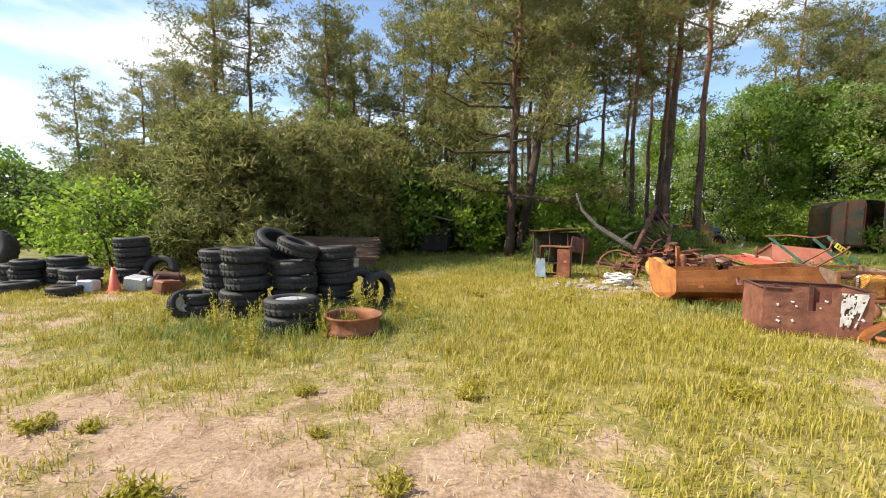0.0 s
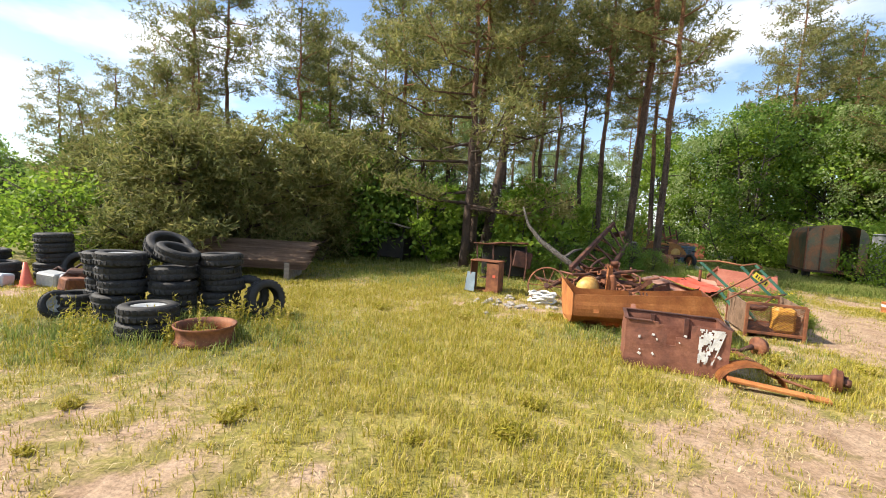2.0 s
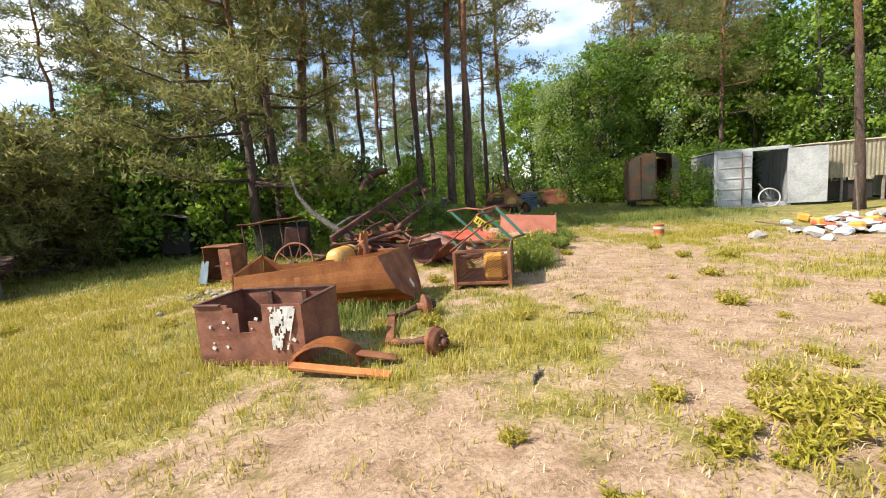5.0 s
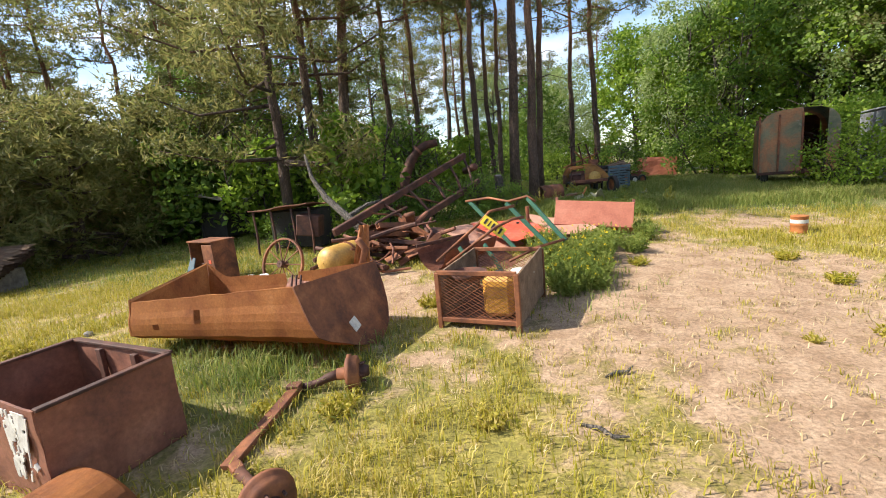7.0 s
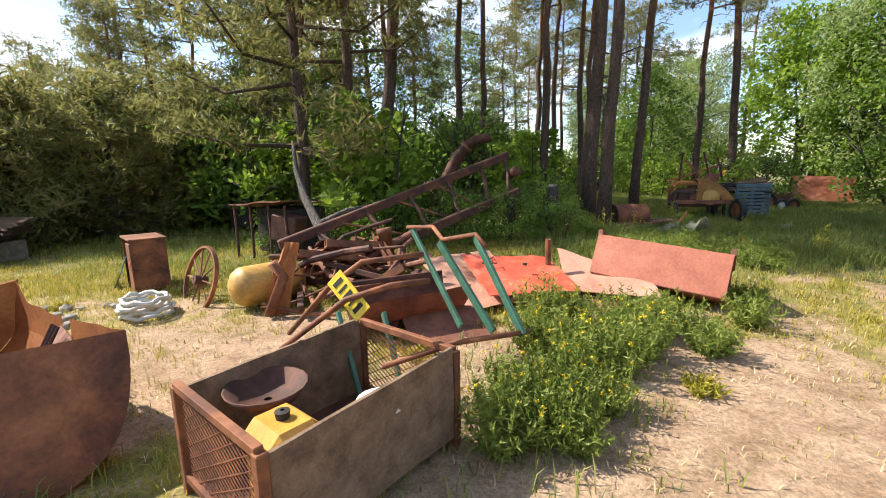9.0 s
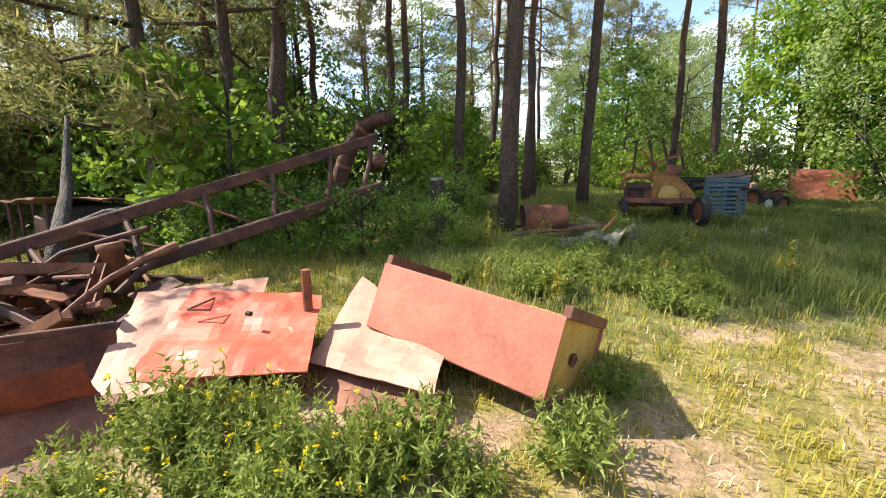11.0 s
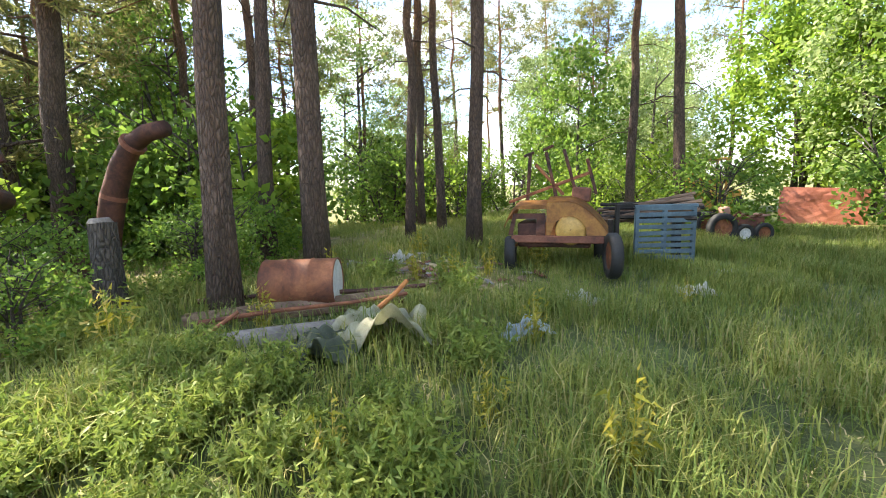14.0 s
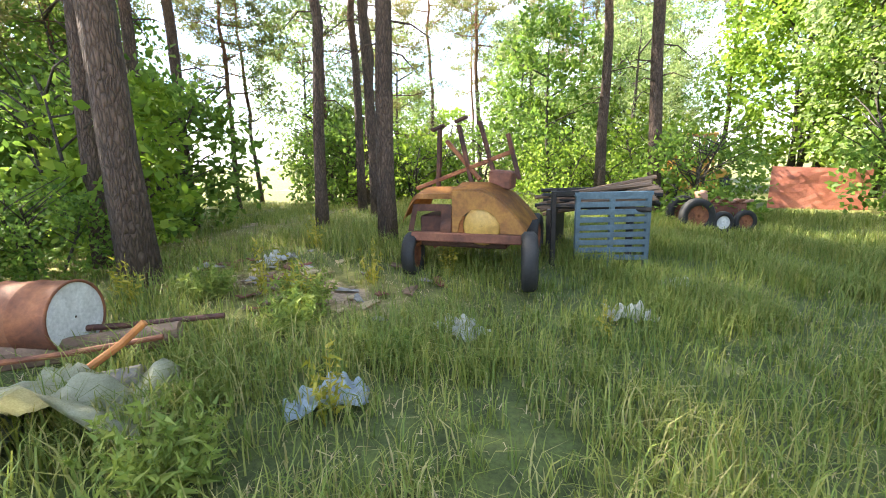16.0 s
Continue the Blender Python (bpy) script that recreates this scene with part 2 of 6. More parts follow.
M_LEAVES_BRIGHT = leafy("bright_leaves", [(0.15, (0.09, 0.17, 0.02)), (0.5, (0.18, 0.29, 0.03)), (0.9, (0.3, 0.4, 0.055))], 0.55, 0.5)
M_LEAVES_PALE = leafy("birch_leaves", [(0.15, (0.14, 0.21, 0.07)), (0.5, (0.24, 0.33, 0.11)), (0.9, (0.36, 0.42, 0.18))], 0.58, 0.5)
M_GRASS = leafy("grass_blades", [(0.1, (0.15, 0.17, 0.015)), (0.4, (0.31, 0.29, 0.025)), (0.7, (0.44, 0.37, 0.06)), (1.0, (0.54, 0.42, 0.17))], 0.4, 0.35)
M_GRASS_LUSH = leafy("lush_grass_blades", [(0.1, (0.075, 0.125, 0.025)), (0.5, (0.17, 0.23, 0.045)), (0.85, (0.3, 0.31, 0.075)), (1.0, (0.42, 0.36, 0.16))], 0.4, 0.35)
M_STRAW = leafy("dry_straw", [(0.1, (0.3, 0.22, 0.11)), (0.6, (0.5, 0.39, 0.22)), (1.0, (0.62, 0.52, 0.33))], 0.2, 0.5)
M_WEED = leafy("weed_leaves", [(0.1, (0.1, 0.16, 0.03)), (0.6, (0.21, 0.27, 0.05)), (1.0, (0.32, 0.34, 0.09))], 0.4, 0.8)
M_FLOWER = leafy("yellow_flowers", [(0.0, (0.7, 0.5, 0.01)), (1.0, (0.85, 0.66, 0.03))], 0.3)


# ---- lie of the land ----
def smooth(a, b, v):
    v = min(1.0, max(0.0, (v - a) / (b - a)))
    return v * v * (3 - 2 * v)


def rise(x, y):
    """Height of the ground."""
    hill = (0.13 + 0.4 * math.exp(-(((x - 7.6) / 3.6) ** 2))) * smooth(8.0, 15.5, y)
    return hill + 0.035 * noise.noise(Vector((x * 0.35, y * 0.35, 0.0))) + 0.012 * noise.noise(Vector((x * 1.3, y * 1.3, 4.0)))


def bare(x, y):
    """1 where the sand lies open, 0 under thick grass."""
    n = noise.noise(Vector((x * 0.28, y * 0.28, 7.0))) + 0.6 * noise.noise(Vector((x * 0.9, y * 0.9, 2.0)))
    open_yard = 0.58 * (1 - smooth(1.6, 5.0, y - 0.25 * max(0, x - 2)))
    track = math.exp(-(((x - (8.6 + 0.16 * (y - 4))) / 2.6) ** 2)) * (1 - smooth(9.5, 13.0, y)) * smooth(-3, 2.5, y)
    right = smooth(7.5, 10.5, x) * (1 - smooth(8.0, 11.5, y)) * 0.75
    left = smooth(-3.0, -6.0, x) * (1 - smooth(3.0, 5.0, y)) * 0.5
    litter = math.exp(-(((x - 9.6) / 1.2) ** 2) - ((y - 17.4) / 0.7) ** 2) + 0.95 * math.exp(-(((x - 12.1) / 1.9) ** 2) - ((y - 12.0) / 1.3) ** 2)
    tuft = noise.noise(Vector((x * 2.3, y * 2.3, 9.0)))
    return min(1.0, max(0.0, 0.9 * max(open_yard, 0.82 * track, right, left, litter) + 0.72 * n + 0.55 * tuft + 0.02 - 0.75 * smooth(13.0, 14.8, y) * smooth(5.5, 9.0, x) * (1 - min(1.0, litter))))


def lush(x, y):
    """How tall and green the grass stands."""
    wood = smooth(10.5, 13.5, y - 0.1 * (x - 10)) * smooth(5.5, 9.0, x) * (1 - 0.6 * smooth(14.5, 20, x))
    tyres = math.exp(-(((x + 2.1) / 2.3) ** 2) - ((y - 5.4) / 1.4) ** 2)
    wreck = math.exp(-(((x - 5.0) / 1.7) ** 2) - ((y - 6.6) / 0.9) ** 2) + math.exp(-(((x - 8.6) / 0.9) ** 2) - ((y - 9.0) / 1.3) ** 2)
    litter = math.exp(-(((x - 9.6) / 1.2) ** 2) - ((y - 17.4) / 0.7) ** 2) + math.exp(-(((x - 12.2) / 1.5) ** 2) - ((y - 12.2) / 1.1) ** 2)
    wood *= 1 - min(1.0, litter)
    edge = 0.6 * smooth(9.0, 11.5, y) * (1 - smooth(5.0, 8.0, x))
    return min(1.0, max(wood, tyres, wreck, edge))


# ---- shaping helpers ----
def thing(name, x, y, z, rz=0.0, label="", category="", group="", kind="", rx=0.0, ry=0.0):
    ob = new(name)
    ob.matrix_world = pose(x, y, z, rx, ry, rz)
    return tagged(ob, label, category, group, kind)


def part(name, bm, mat, parent=None, label="", smooth_faces=False):
    if isinstance(bm, bmesh.types.BMesh):
        me = bpy.data.meshes.new(name)
        bm.to_mesh(me)
        bm.free()
    else:
        me = bm
    if smooth_faces:
        me.polygons.foreach_set("use_smooth", [True] * len(me.polygons))
    me.materials.append(mat)
    ob = new(name, me)
    ob.parent = parent
    return tagged(ob, label)


def add_box(bm, c, s, turn=(0, 0, 0), bevel=0.006):
    got = bmesh.ops.create_cube(bm, size=1, matrix=pose(*c, *turn) @ Matrix.Diagonal((*s, 1)))
    if bevel:
        edges = list({e for v in got["verts"] for e in v.link_edges})
        bmesh.ops.bevel(bm, geom=edges, offset=min(bevel, min(s) * 0.3), segments=1, affect="EDGES")
    return bm


def add_tube(bm, pts, radii, seg=8, wobble=0.0, seed=0):
    """A round bar along a line of points."""
    rng = random.Random(seed)
    pts = [Vector(p) for p in pts]
    if not isinstance(radii, (list, tuple)):
        radii = [radii] * len(pts)
    rings = []
    side = None
    for i, p in enumerate(pts):
        along = (pts[min(i + 1, len(pts) - 1)] - pts[max(i - 1, 0)]).normalized()
        if side is None:
            side = along.orthogonal().normalized()
        side = (side - along * side.dot(along)).normalized()
        up = along.cross(side)
        ring = []
        for k in range(seg):
            a = 2 * math.pi * k / seg
            r = radii[i] * (1 + rng.uniform(-wobble, wobble))
            ring.append(bm.verts.new(p + side * (math.cos(a) * r) + up * (math.sin(a) * r)))
        rings.append(ring)
    for a, b in zip(rings, rings[1:]):
        for k in range(seg):
            bm.faces.new((a[k], a[(k + 1) % seg], b[(k + 1) % seg], b[k]))
    bm.faces.new(rings[0][::-1])
    bm.faces.new(rings[-1])
    return bm


def add_lathe(bm, profile, seg=24, m=Matrix(), closed=False):
    """Turns a profile of (radius, height) about the z axis."""
    rings = [[bm.verts.new(m @ Vector((r * math.cos(2 * math.pi * k / seg), r * math.sin(2 * math.pi * k / seg), z))) for k in range(seg)] for r, z in profile]
    pairs = list(zip(rings, rings[1:])) + ([(rings[-1], rings[0])] if closed else [])
    for a, b in pairs:
        for k in range(seg):
            bm.faces.new((a[k], a[(k + 1) % seg], b[(k + 1) % seg], b[k]))
    return bm


def add_sheet(bm, c00, c10, c11, c01, thick=0.006, n=10, warp=0.012, seed=0, keep=None):
    """A dented plate between four corners; keep(u, v) says which cells are left."""
    c00, c10, c11, c01 = (Vector(c) for c in (c00, c10, c11, c01))
    nor = (c10 - c00).cross(c01 - c00).normalized()
    top, low = {}, {}
    for i in range(n + 1):
        for j in range(n + 1):
            u, v = i / n, j / n
            p = c00.lerp(c10, u).lerp(c01.lerp(c11, u), v)
            d = warp * noise.noise(Vector((u * 3.1 + seed * 7.7, v * 3.1, seed))) + 0.3 * warp * noise.noise(Vector((u * 9 + seed, v * 9, seed)))
            top[i, j] = bm.verts.new(p + nor * (d + thick / 2))
            low[i, j] = bm.verts.new(p + nor * (d - thick / 2))
    cells = {(i, j) for i in range(n) for j in range(n) if keep is None or keep((i + 0.5) / n, (j + 0.5) / n)}
    for i, j in cells:
        bm.faces.new((top[i, j], top[i + 1, j], top[i + 1, j + 1], top[i, j + 1]))
        bm.faces.new((low[i, j + 1], low[i + 1, j + 1], low[i + 1, j], low[i, j]))
        for a, b, other in (((i, j), (i + 1, j), (i, j - 1)), ((i + 1, j), (i + 1, j + 1), (i + 1, j)), ((i + 1, j + 1), (i, j + 1), (i, j + 1)), ((i, j + 1), (i, j), (i - 1, j))):
            if other not in cells:
                bm.faces.new((top[b], top[a], low[a], low[b]))
    bmesh.ops.delete(bm, geom=[v for v in bm.verts if not v.link_faces], context="VERTS")
    return bm


def mesh_of(name, verts, faces):
    """A mesh from arrays; faces all have the same number of corners."""
    me = bpy.data.meshes.new(name)
    verts, faces = np.asarray(verts, np.float32).reshape(-1, 3), np.asarray(faces, np.int32)
    me.vertices.add(len(verts))
    me.vertices.foreach_set("co", verts.ravel())
    me.loops.add(faces.size)
    me.loops.foreach_set("vertex_index", faces.ravel())
    me.polygons.add(len(faces))
    k = faces.shape[1]
    me.polygons.foreach_set("loop_start", np.arange(0, faces.size, k, dtype=np.int32))
    me.polygons.foreach_set("loop_total", np.full(len(faces), k, np.int32))
    me.update(calc_edges=True)
    return me


def unit(v):
    return v / np.maximum(np.linalg.norm(v, axis=-1, keepdims=True), 1e-9)


def leaf_cloud(rng, centres, radii, per, size, flat=1.0, droop=0.0):
    """Leaves, each a folded diamond of two triangles, strewn about clump centres."""
    n = len(centres) * per
    c, r = np.repeat(centres, per, 0), np.repeat(radii, per)
    off = unit(rng.normal(size=(n, 3))) * (rng.random((n, 1)) ** 0.45) * r[:, None]
    off[:, 2] *= flat
    p = c + off
    p[:, 2] -= droop * rng.random(n)
    along = unit(rng.normal(size=(n, 3)) + unit(off) * 0.6 - np.array([0, 0, droop]))
    side = unit(np.cross(along, unit(rng.normal(size=(n, 3)))))
    s = size * (0.6 + 0.8 * rng.random((n, 1)))
    up = np.cross(along, side)
    v = np.stack([p, p + along * s * 0.5 + side * s * 0.3 + up * s * 0.08, p + along * s, p + along * s * 0.5 - side * s * 0.3 + up * s * 0.08], 1)
    i = np.arange(n)[:, None] * 4
    return v.reshape(-1, 3), np.concatenate([i + [0, 1, 2], i + [0, 2, 3]])


def needle_cloud(rng, centres, radii, per, size):
    """Tufts of needles: three thin spikes fanning from one point."""
    n = len(centres) * per
    c, r = np.repeat(centres, per, 0), np.repeat(radii, per)
    off = unit(rng.normal(size=(n, 3))) * (rng.random((n, 1)) ** 0.5) * r[:, None]
    off[:, 2] *= 0.55
    p = c + off
    out = unit(off + np.array([0, 0, 0.12]) + 0.35 * rng.normal(size=(n, 3)))
    vs, fs = [], []
    for k in range(3):
        d = unit(out + 0.55 * rng.normal(size=(n, 3)))
        s = size * (0.6 + 0.7 * rng.random((n, 1)))
        w = unit(np.cross(d, rng.normal(size=(n, 3)))) * s * 0.1
        vs.append(np.stack([p + w, p + d * s, p - w], 1))
    v = np.concatenate(vs, 1).reshape(-1, 3)
    i = np.arange(n * 3)[:, None] * 3
    return v, i + [0, 1, 2]


def pine(seed, height=13.0, start=0.45, spread=2.6, lean=(0, 0), thick=0.19, limbs=30, per=30, low_limbs=0):
    """A Scots pine: long bare trunk, crooked limbs, flat clumps of needles."""
    rng = np.random.default_rng(seed)
    tree = thing("pine_tree", 0, 0, 0)
    bm = bmesh.new()
    n = 14
    bend = rng.normal(size=2) * 0.25
    wig = rng.normal(size=(n + 1, 2)) * 0.05

    def at(f):
        z = f * height
        k = min(n - 1, int(f * n))
        w = wig[k] + (wig[k + 1] - wig[k]) * (f * n - k)
        return np.array([lean[0] * f + bend[0] * math.sin(2.4 * f) + w[0] * f * 2, lean[1] * f + bend[1] * math.sin(2.0 * f) + w[1] * f * 2, z])

    stem = [at(k / n) for k in range(n + 1)]
    stem[0][2] = -0.25
    add_tube(bm, stem, [thick * (1.28 if k == 0 else 1) * (1 - 0.8 * (k / n) ** 1.2) for k in range(n + 1)], 10, 0.06, seed)
    trunk = part("trunk", bm, M_BARK_PINE, tree, smooth_faces=True)
    bm = bmesh.new()
    centres, radii = [], []
    for k in range(limbs + low_limbs):
        low = k >= limbs
        f = start * (0.55 + 0.3 * rng.random()) if low else start + (0.98 - start) * (k / limbs) ** 0.9
        reach = spread * (1.25 if low else (1.05 - 0.72 * ((f - start) / (1 - start)) ** 1.6)) * (0.55 + 0.6 * rng.random())
        a = k * 2.4 + rng.normal() * 0.5
        tip = np.array([math.cos(a) * reach, math.sin(a) * reach, reach * (0.12 + 0.35 * rng.random()) * (0.6 if f < 0.75 else 1.4)])
        base = at(f)
        mid = base + tip * 0.5 + np.array([0, 0, -0.12 * reach]) + rng.normal(size=3) * 0.12
        end = base + tip
        add_tube(bm, [base, mid, end], [0.055 * (1.3 - f), 0.035 * (1.3 - f), 0.012], 5, 0.1, k)
        for s in np.linspace(0.45, 1.0, 3 + int(reach)):
            q = base + (mid - base) * min(1, s * 2) if s < 0.5 else mid + (end - mid) * (s * 2 - 1)
            centres.append(q + rng.normal(size=3) * 0.2 + np.array([0, 0, 0.1]))
            radii.append(0.34 + 0.26 * rng.random())
            if rng.random() < 0.75:
                centres.append(q + rng.normal(size=3) * np.array([0.5, 0.5, 0.22]))
                radii.append(0.28 + 0.22 * rng.random())
    for k in range(10):
        f = 0.16 + (start - 0.16) * rng.random()
        a, reach = rng.random() * 6.28, 0.4 + 0.9 * rng.random()
        b = at(f)
        add_tube(bm, [b, b + np.array([math.cos(a) * reach * 0.5, math.sin(a) * reach * 0.5, 0.02]), b + np.array([math.cos(a) * reach, math.sin(a) * reach, -0.1 - 0.2 * rng.random()])], [0.02, 0.014, 0.005], 4, 0.1, k)
    tagged(part("limb", bm, M_BARK_PINE, tree, smooth_faces=True), kind="stuff")
    v, f = needle_cloud(rng, np.array(centres), np.array(radii), per, 0.2)
    part("crown", mesh_of("crown", v, f), M_NEEDLES, tree)
    return tree


def broadleaf(seed, height=8.0, width=2.4, mat=None, leaves=38, clumps=110, size=0.2, base=0.12, stems=1, droop=0.0, name="broadleaf_tree"):
    """A leafy tree: forking stem and a crown of clumps with gaps."""
    rng = np.random.default_rng(seed)
    tree = thing(name, 0, 0, 0)
    bm = bmesh.new()
    centres, radii = [], []
    for s in range(stems):
        a0 = rng.random() * 6.28
        foot = np.array([math.cos(a0), math.sin(a0), 0]) * (0.0 if stems == 1 else 0.25)
        top = np.array([rng.normal() * 0.35, rng.normal() * 0.35, height * (0.78 + 0.15 * rng.random())]) + foot * (0 if stems == 1 else 3.0)
        mid = (foot + top) / 2 + rng.normal(size=3) * 0.15
        r = 0.011 * height + 0.02
        foot[2] = -0.2
        add_tube(bm, [foot, (foot + mid) / 2, mid, (mid + top) / 2, top], [r, r * 0.8, r * 0.6, r * 0.4, 0.015], 7, 0.08, seed + s)
        for k in range(9):
            f = 0.25 + 0.65 * rng.random()
            b = foot + (mid - foot) * min(1, 2 * f) if f < 0.5 else mid + (top - mid) * (2 * f - 1)
            a, reach = rng.random() * 6.28, width * (0.4 + 0.5 * rng.random())
            e = b + np.array([math.cos(a) * reach, math.sin(a) * reach, reach * (0.3 + 0.5 * rng.random())])
            add_tube(bm, [b, (b + e) / 2 + rng.normal(size=3) * 0.08, e], [r * 0.4, r * 0.25, 0.008], 4, 0.1, k)
    part("trunk", bm, M_BARK_LEAF, tree, smooth_faces=True)
    for k in range(clumps):
        f = rng.random() ** 0.8
        z = height * (base + (1 - base) * f)
        w = width * math.sin(math.pi * min(1, 0.16 + 0.8 * f)) ** 0.6 * (0.45 + 0.65 * rng.random() ** 0.5)
        a = rng.random() * 6.28
        centres.append((math.cos(a) * w, math.sin(a) * w, z))
        radii.append((0.3 + 0.4 * rng.random()) * (0.5 + width * 0.25))
    v, f = leaf_cloud(rng, np.array(centres), np.array(radii), leaves, size, 0.75, droop)
    part("crown", mesh_of("crown", v, f), mat or M_LEAVES, tree)
    return tree


# ---- ground ----
def grid_line(a, b, step, far):
    inner = list(np.arange(a, b + 1e-6, step))
    lo, hi, d = [], [], step
    x, y = a, b
    while x > -far:
        d *= 1.5
        x -= d
        y += d
        lo.append(x)
        hi.append(y)
    return lo[::-1] + inner + hi


gx, gy = grid_line(-14, 26, 0.3, 420), grid_line(-8, 36, 0.3, 420)
gverts, cover = [], []
for yy in gy:
    for xx in gx:
        near = -16 < xx < 28 and -10 < yy < 38
        gverts.append((xx, yy, rise(xx, yy) if near else rise(min(28, max(-16, xx)), min(38, max(-10, yy)))))
        cover.append((bare(xx, yy), lush(xx, yy), 0.0, 1.0) if near else (0.15, 0.6, 0.0, 1.0))
nx = len(gx)
gfaces = [(j * nx + i, j * nx + i + 1, (j + 1) * nx + i + 1, (j + 1) * nx + i) for j in range(len(gy) - 1) for i in range(nx - 1)]
gme = mesh_of("ground", gverts, gfaces)
attr = gme.color_attributes.new("cover", "FLOAT_COLOR", "POINT")
attr.data.foreach_set("color", np.array(cover, np.float32).ravel())
m, nodes, links, bsdf = material("yard_ground")
at_node = nodes.new("ShaderNodeAttribute")
at_node.attribute_name = "cover"
sepc = nodes.new("ShaderNodeSeparateColor")
links.new(at_node.outputs["Color"], sepc.inputs[0])
tcg = nodes.new("ShaderNodeTexCoord")
co = tcg.outputs["Object"]
n_small = noise_tex(nodes, links, 3.2, 9, 0.72, co, 0.5)
n_fine = noise_tex(nodes, links, 34, 6, 0.75, co)
n_big = noise_tex(nodes, links, 0.5, 5, 0.6, co)
edge = nodes.new("ShaderNodeMath")
edge.operation = "MULTIPLY_ADD"
edge.inputs[1].default_value, edge.inputs[2].default_value = 1.5, -0.75
links.new(n_small.outputs["Fac"], edge.inputs[0])
tot = nodes.new("ShaderNodeMath")
tot.operation = "ADD"
links.new(sepc.outputs[0], tot.inputs[0])
links.new(edge.outputs[0], tot.inputs[1])
sandy = ramp(nodes, [(0.3, (0, 0, 0)), (0.62, (1, 1, 1))])
links.new(tot.outputs[0], sandy.inputs[0])
sand = ramp(nodes, [(0.25, (0.15, 0.085, 0.045)), (0.42, (0.3, 0.195, 0.12)), (0.58, (0.42, 0.295, 0.195)), (0.8, (0.52, 0.39, 0.28))])
links.new(n_small.outputs["Fac"], sand.inputs[0])
turf = ramp(nodes, [(0.28, (0.13, 0.11, 0.03)), (0.48, (0.25, 0.22, 0.045)), (0.62, (0.36, 0.29, 0.08)), (0.8, (0.42, 0.32, 0.15))])
links.new(n_small.outputs["Fac"], turf.inputs[0])
soil = ramp(nodes, [(0.3, (0.05, 0.06, 0.02)), (0.6, (0.1, 0.13, 0.03)), (0.8, (0.17, 0.15, 0.06))])
links.new(n_small.outputs["Fac"], soil.inputs[0])
green = mixed(nodes, links, sepc.outputs[1], turf.outputs[0], soil.outputs[0])
base_col = mixed(nodes, links, sandy.outputs[0], green, sand.outputs[0])
gr = ramp(nodes, [(0.36, (0.5, 0.49, 0.47)), (0.64, (1.22, 1.22, 1.22))])
links.new(n_fine.outputs["Fac"], gr.inputs[0])
mulg = nodes.new("ShaderNodeMix")
mulg.data_type, mulg.blend_type = "RGBA", "MULTIPLY"
mulg.inputs[0].default_value = 0.85
links.new(base_col, mulg.inputs[6])
links.new(gr.outputs[0], mulg.inputs[7])
links.new(mulg.outputs[2], bsdf.inputs["Base Color"])
bsdf.inputs["Roughness"].default_value = 0.95
bump(nodes, links, n_fine.outputs["Fac"], bsdf, 0.6, 0.03)
ground = part("ground", gme, m, None, smooth_faces=True)
tagged(ground, "sandy yard with patchy dry grass under pines", "ground", kind="structure")


# ---- grass ----
def blades(name, mat, n, want, box, length, seed, label, width=0.006, tuft=1, curl=0.5):
    rng = np.random.default_rng(seed)
    pts = []
    x0, x1, y0, y1 = box
    while len(pts) < n:
        x, y = x0 + (x1 - x0) * rng.random(), y0 + (y1 - y0) * rng.random()
        w = want(x, y)
        if rng.random() < w:
            for k in range(tuft):
                pts.append((x + rng.normal() * 0.045, y + rng.normal() * 0.045, w))
    pts = np.array(pts[:n])
    z = np.array([rise(a, b) for a, b, _ in pts])
    root = np.c_[pts[:, :2], z - 0.01]
    a = rng.random(n) * 6.28
    h = length * (0.45 + 0.75 * rng.random(n)) * (0.55 + 0.6 * pts[:, 2])
    lean = curl * (0.25 + rng.random(n))
    d = np.c_[np.cos(a), np.sin(a), np.zeros(n)]
    s = np.c_[-np.sin(a), np.cos(a), np.zeros(n)] * (width * (0.6 + 0.8 * rng.random((n, 1))))
    up = np.array([0, 0, 1.0])
    mid = root + d * (h * lean * 0.3)[:, None] + up * (h * 0.6)[:, None]
    tip = root + d * (h * lean)[:, None] + up * (h * (1.0 - 0.35 * lean))[:, None]
    v = np.stack([root - s, root + s, mid + s * 0.75, mid - s * 0.75, tip], 1).reshape(-1, 3)
    i = np.arange(n)[:, None] * 5
    f = np.concatenate([i + [0, 1, 2], i + [0, 2, 3], i + [3, 2, 4]])
    ob = part(name, mesh_of(name, v, f), mat)
    return tagged(ob, label, "grass", kind="stuff")


def near_path(x, y):
    return math.exp(-max(0.0, math.hypot(x - 7, y - 8) - 9) / 6)


blades("grass", M_GRASS, 230000, lambda x, y: max(0.015, (1 - bare(x, y)) ** 1.6) * (1 - 0.7 * lush(x, y)), (-9, 15, 0.4, 13.5), 0.115, 1, "sunlit yellow-green grass in patches over sand", 0.0036, 7, 0.7)
blades("tall_grass", M_GRASS_LUSH, 210000, lambda x, y: lush(x, y) ** 2 * (1 - 0.6 * bare(x, y)) * (0.35 + 0.65 * smooth(-0.25, 0.3, noise.noise(Vector((x * 0.8, y * 0.8, 3.0))))), (-7, 18, 3.2, 27), 0.29, 2, "tall lush green grass under the pines", 0.004, 7, 0.8)
blades("dry_grass", M_STRAW, 70000, lambda x, y: 0.25 + 0.5 * bare(x, y) * (1 - bare(x, y)), (-9, 17, 0.4, 20), 0.085, 3, "short dry straw scattered on the ground", 0.0035, 4, 1.6)

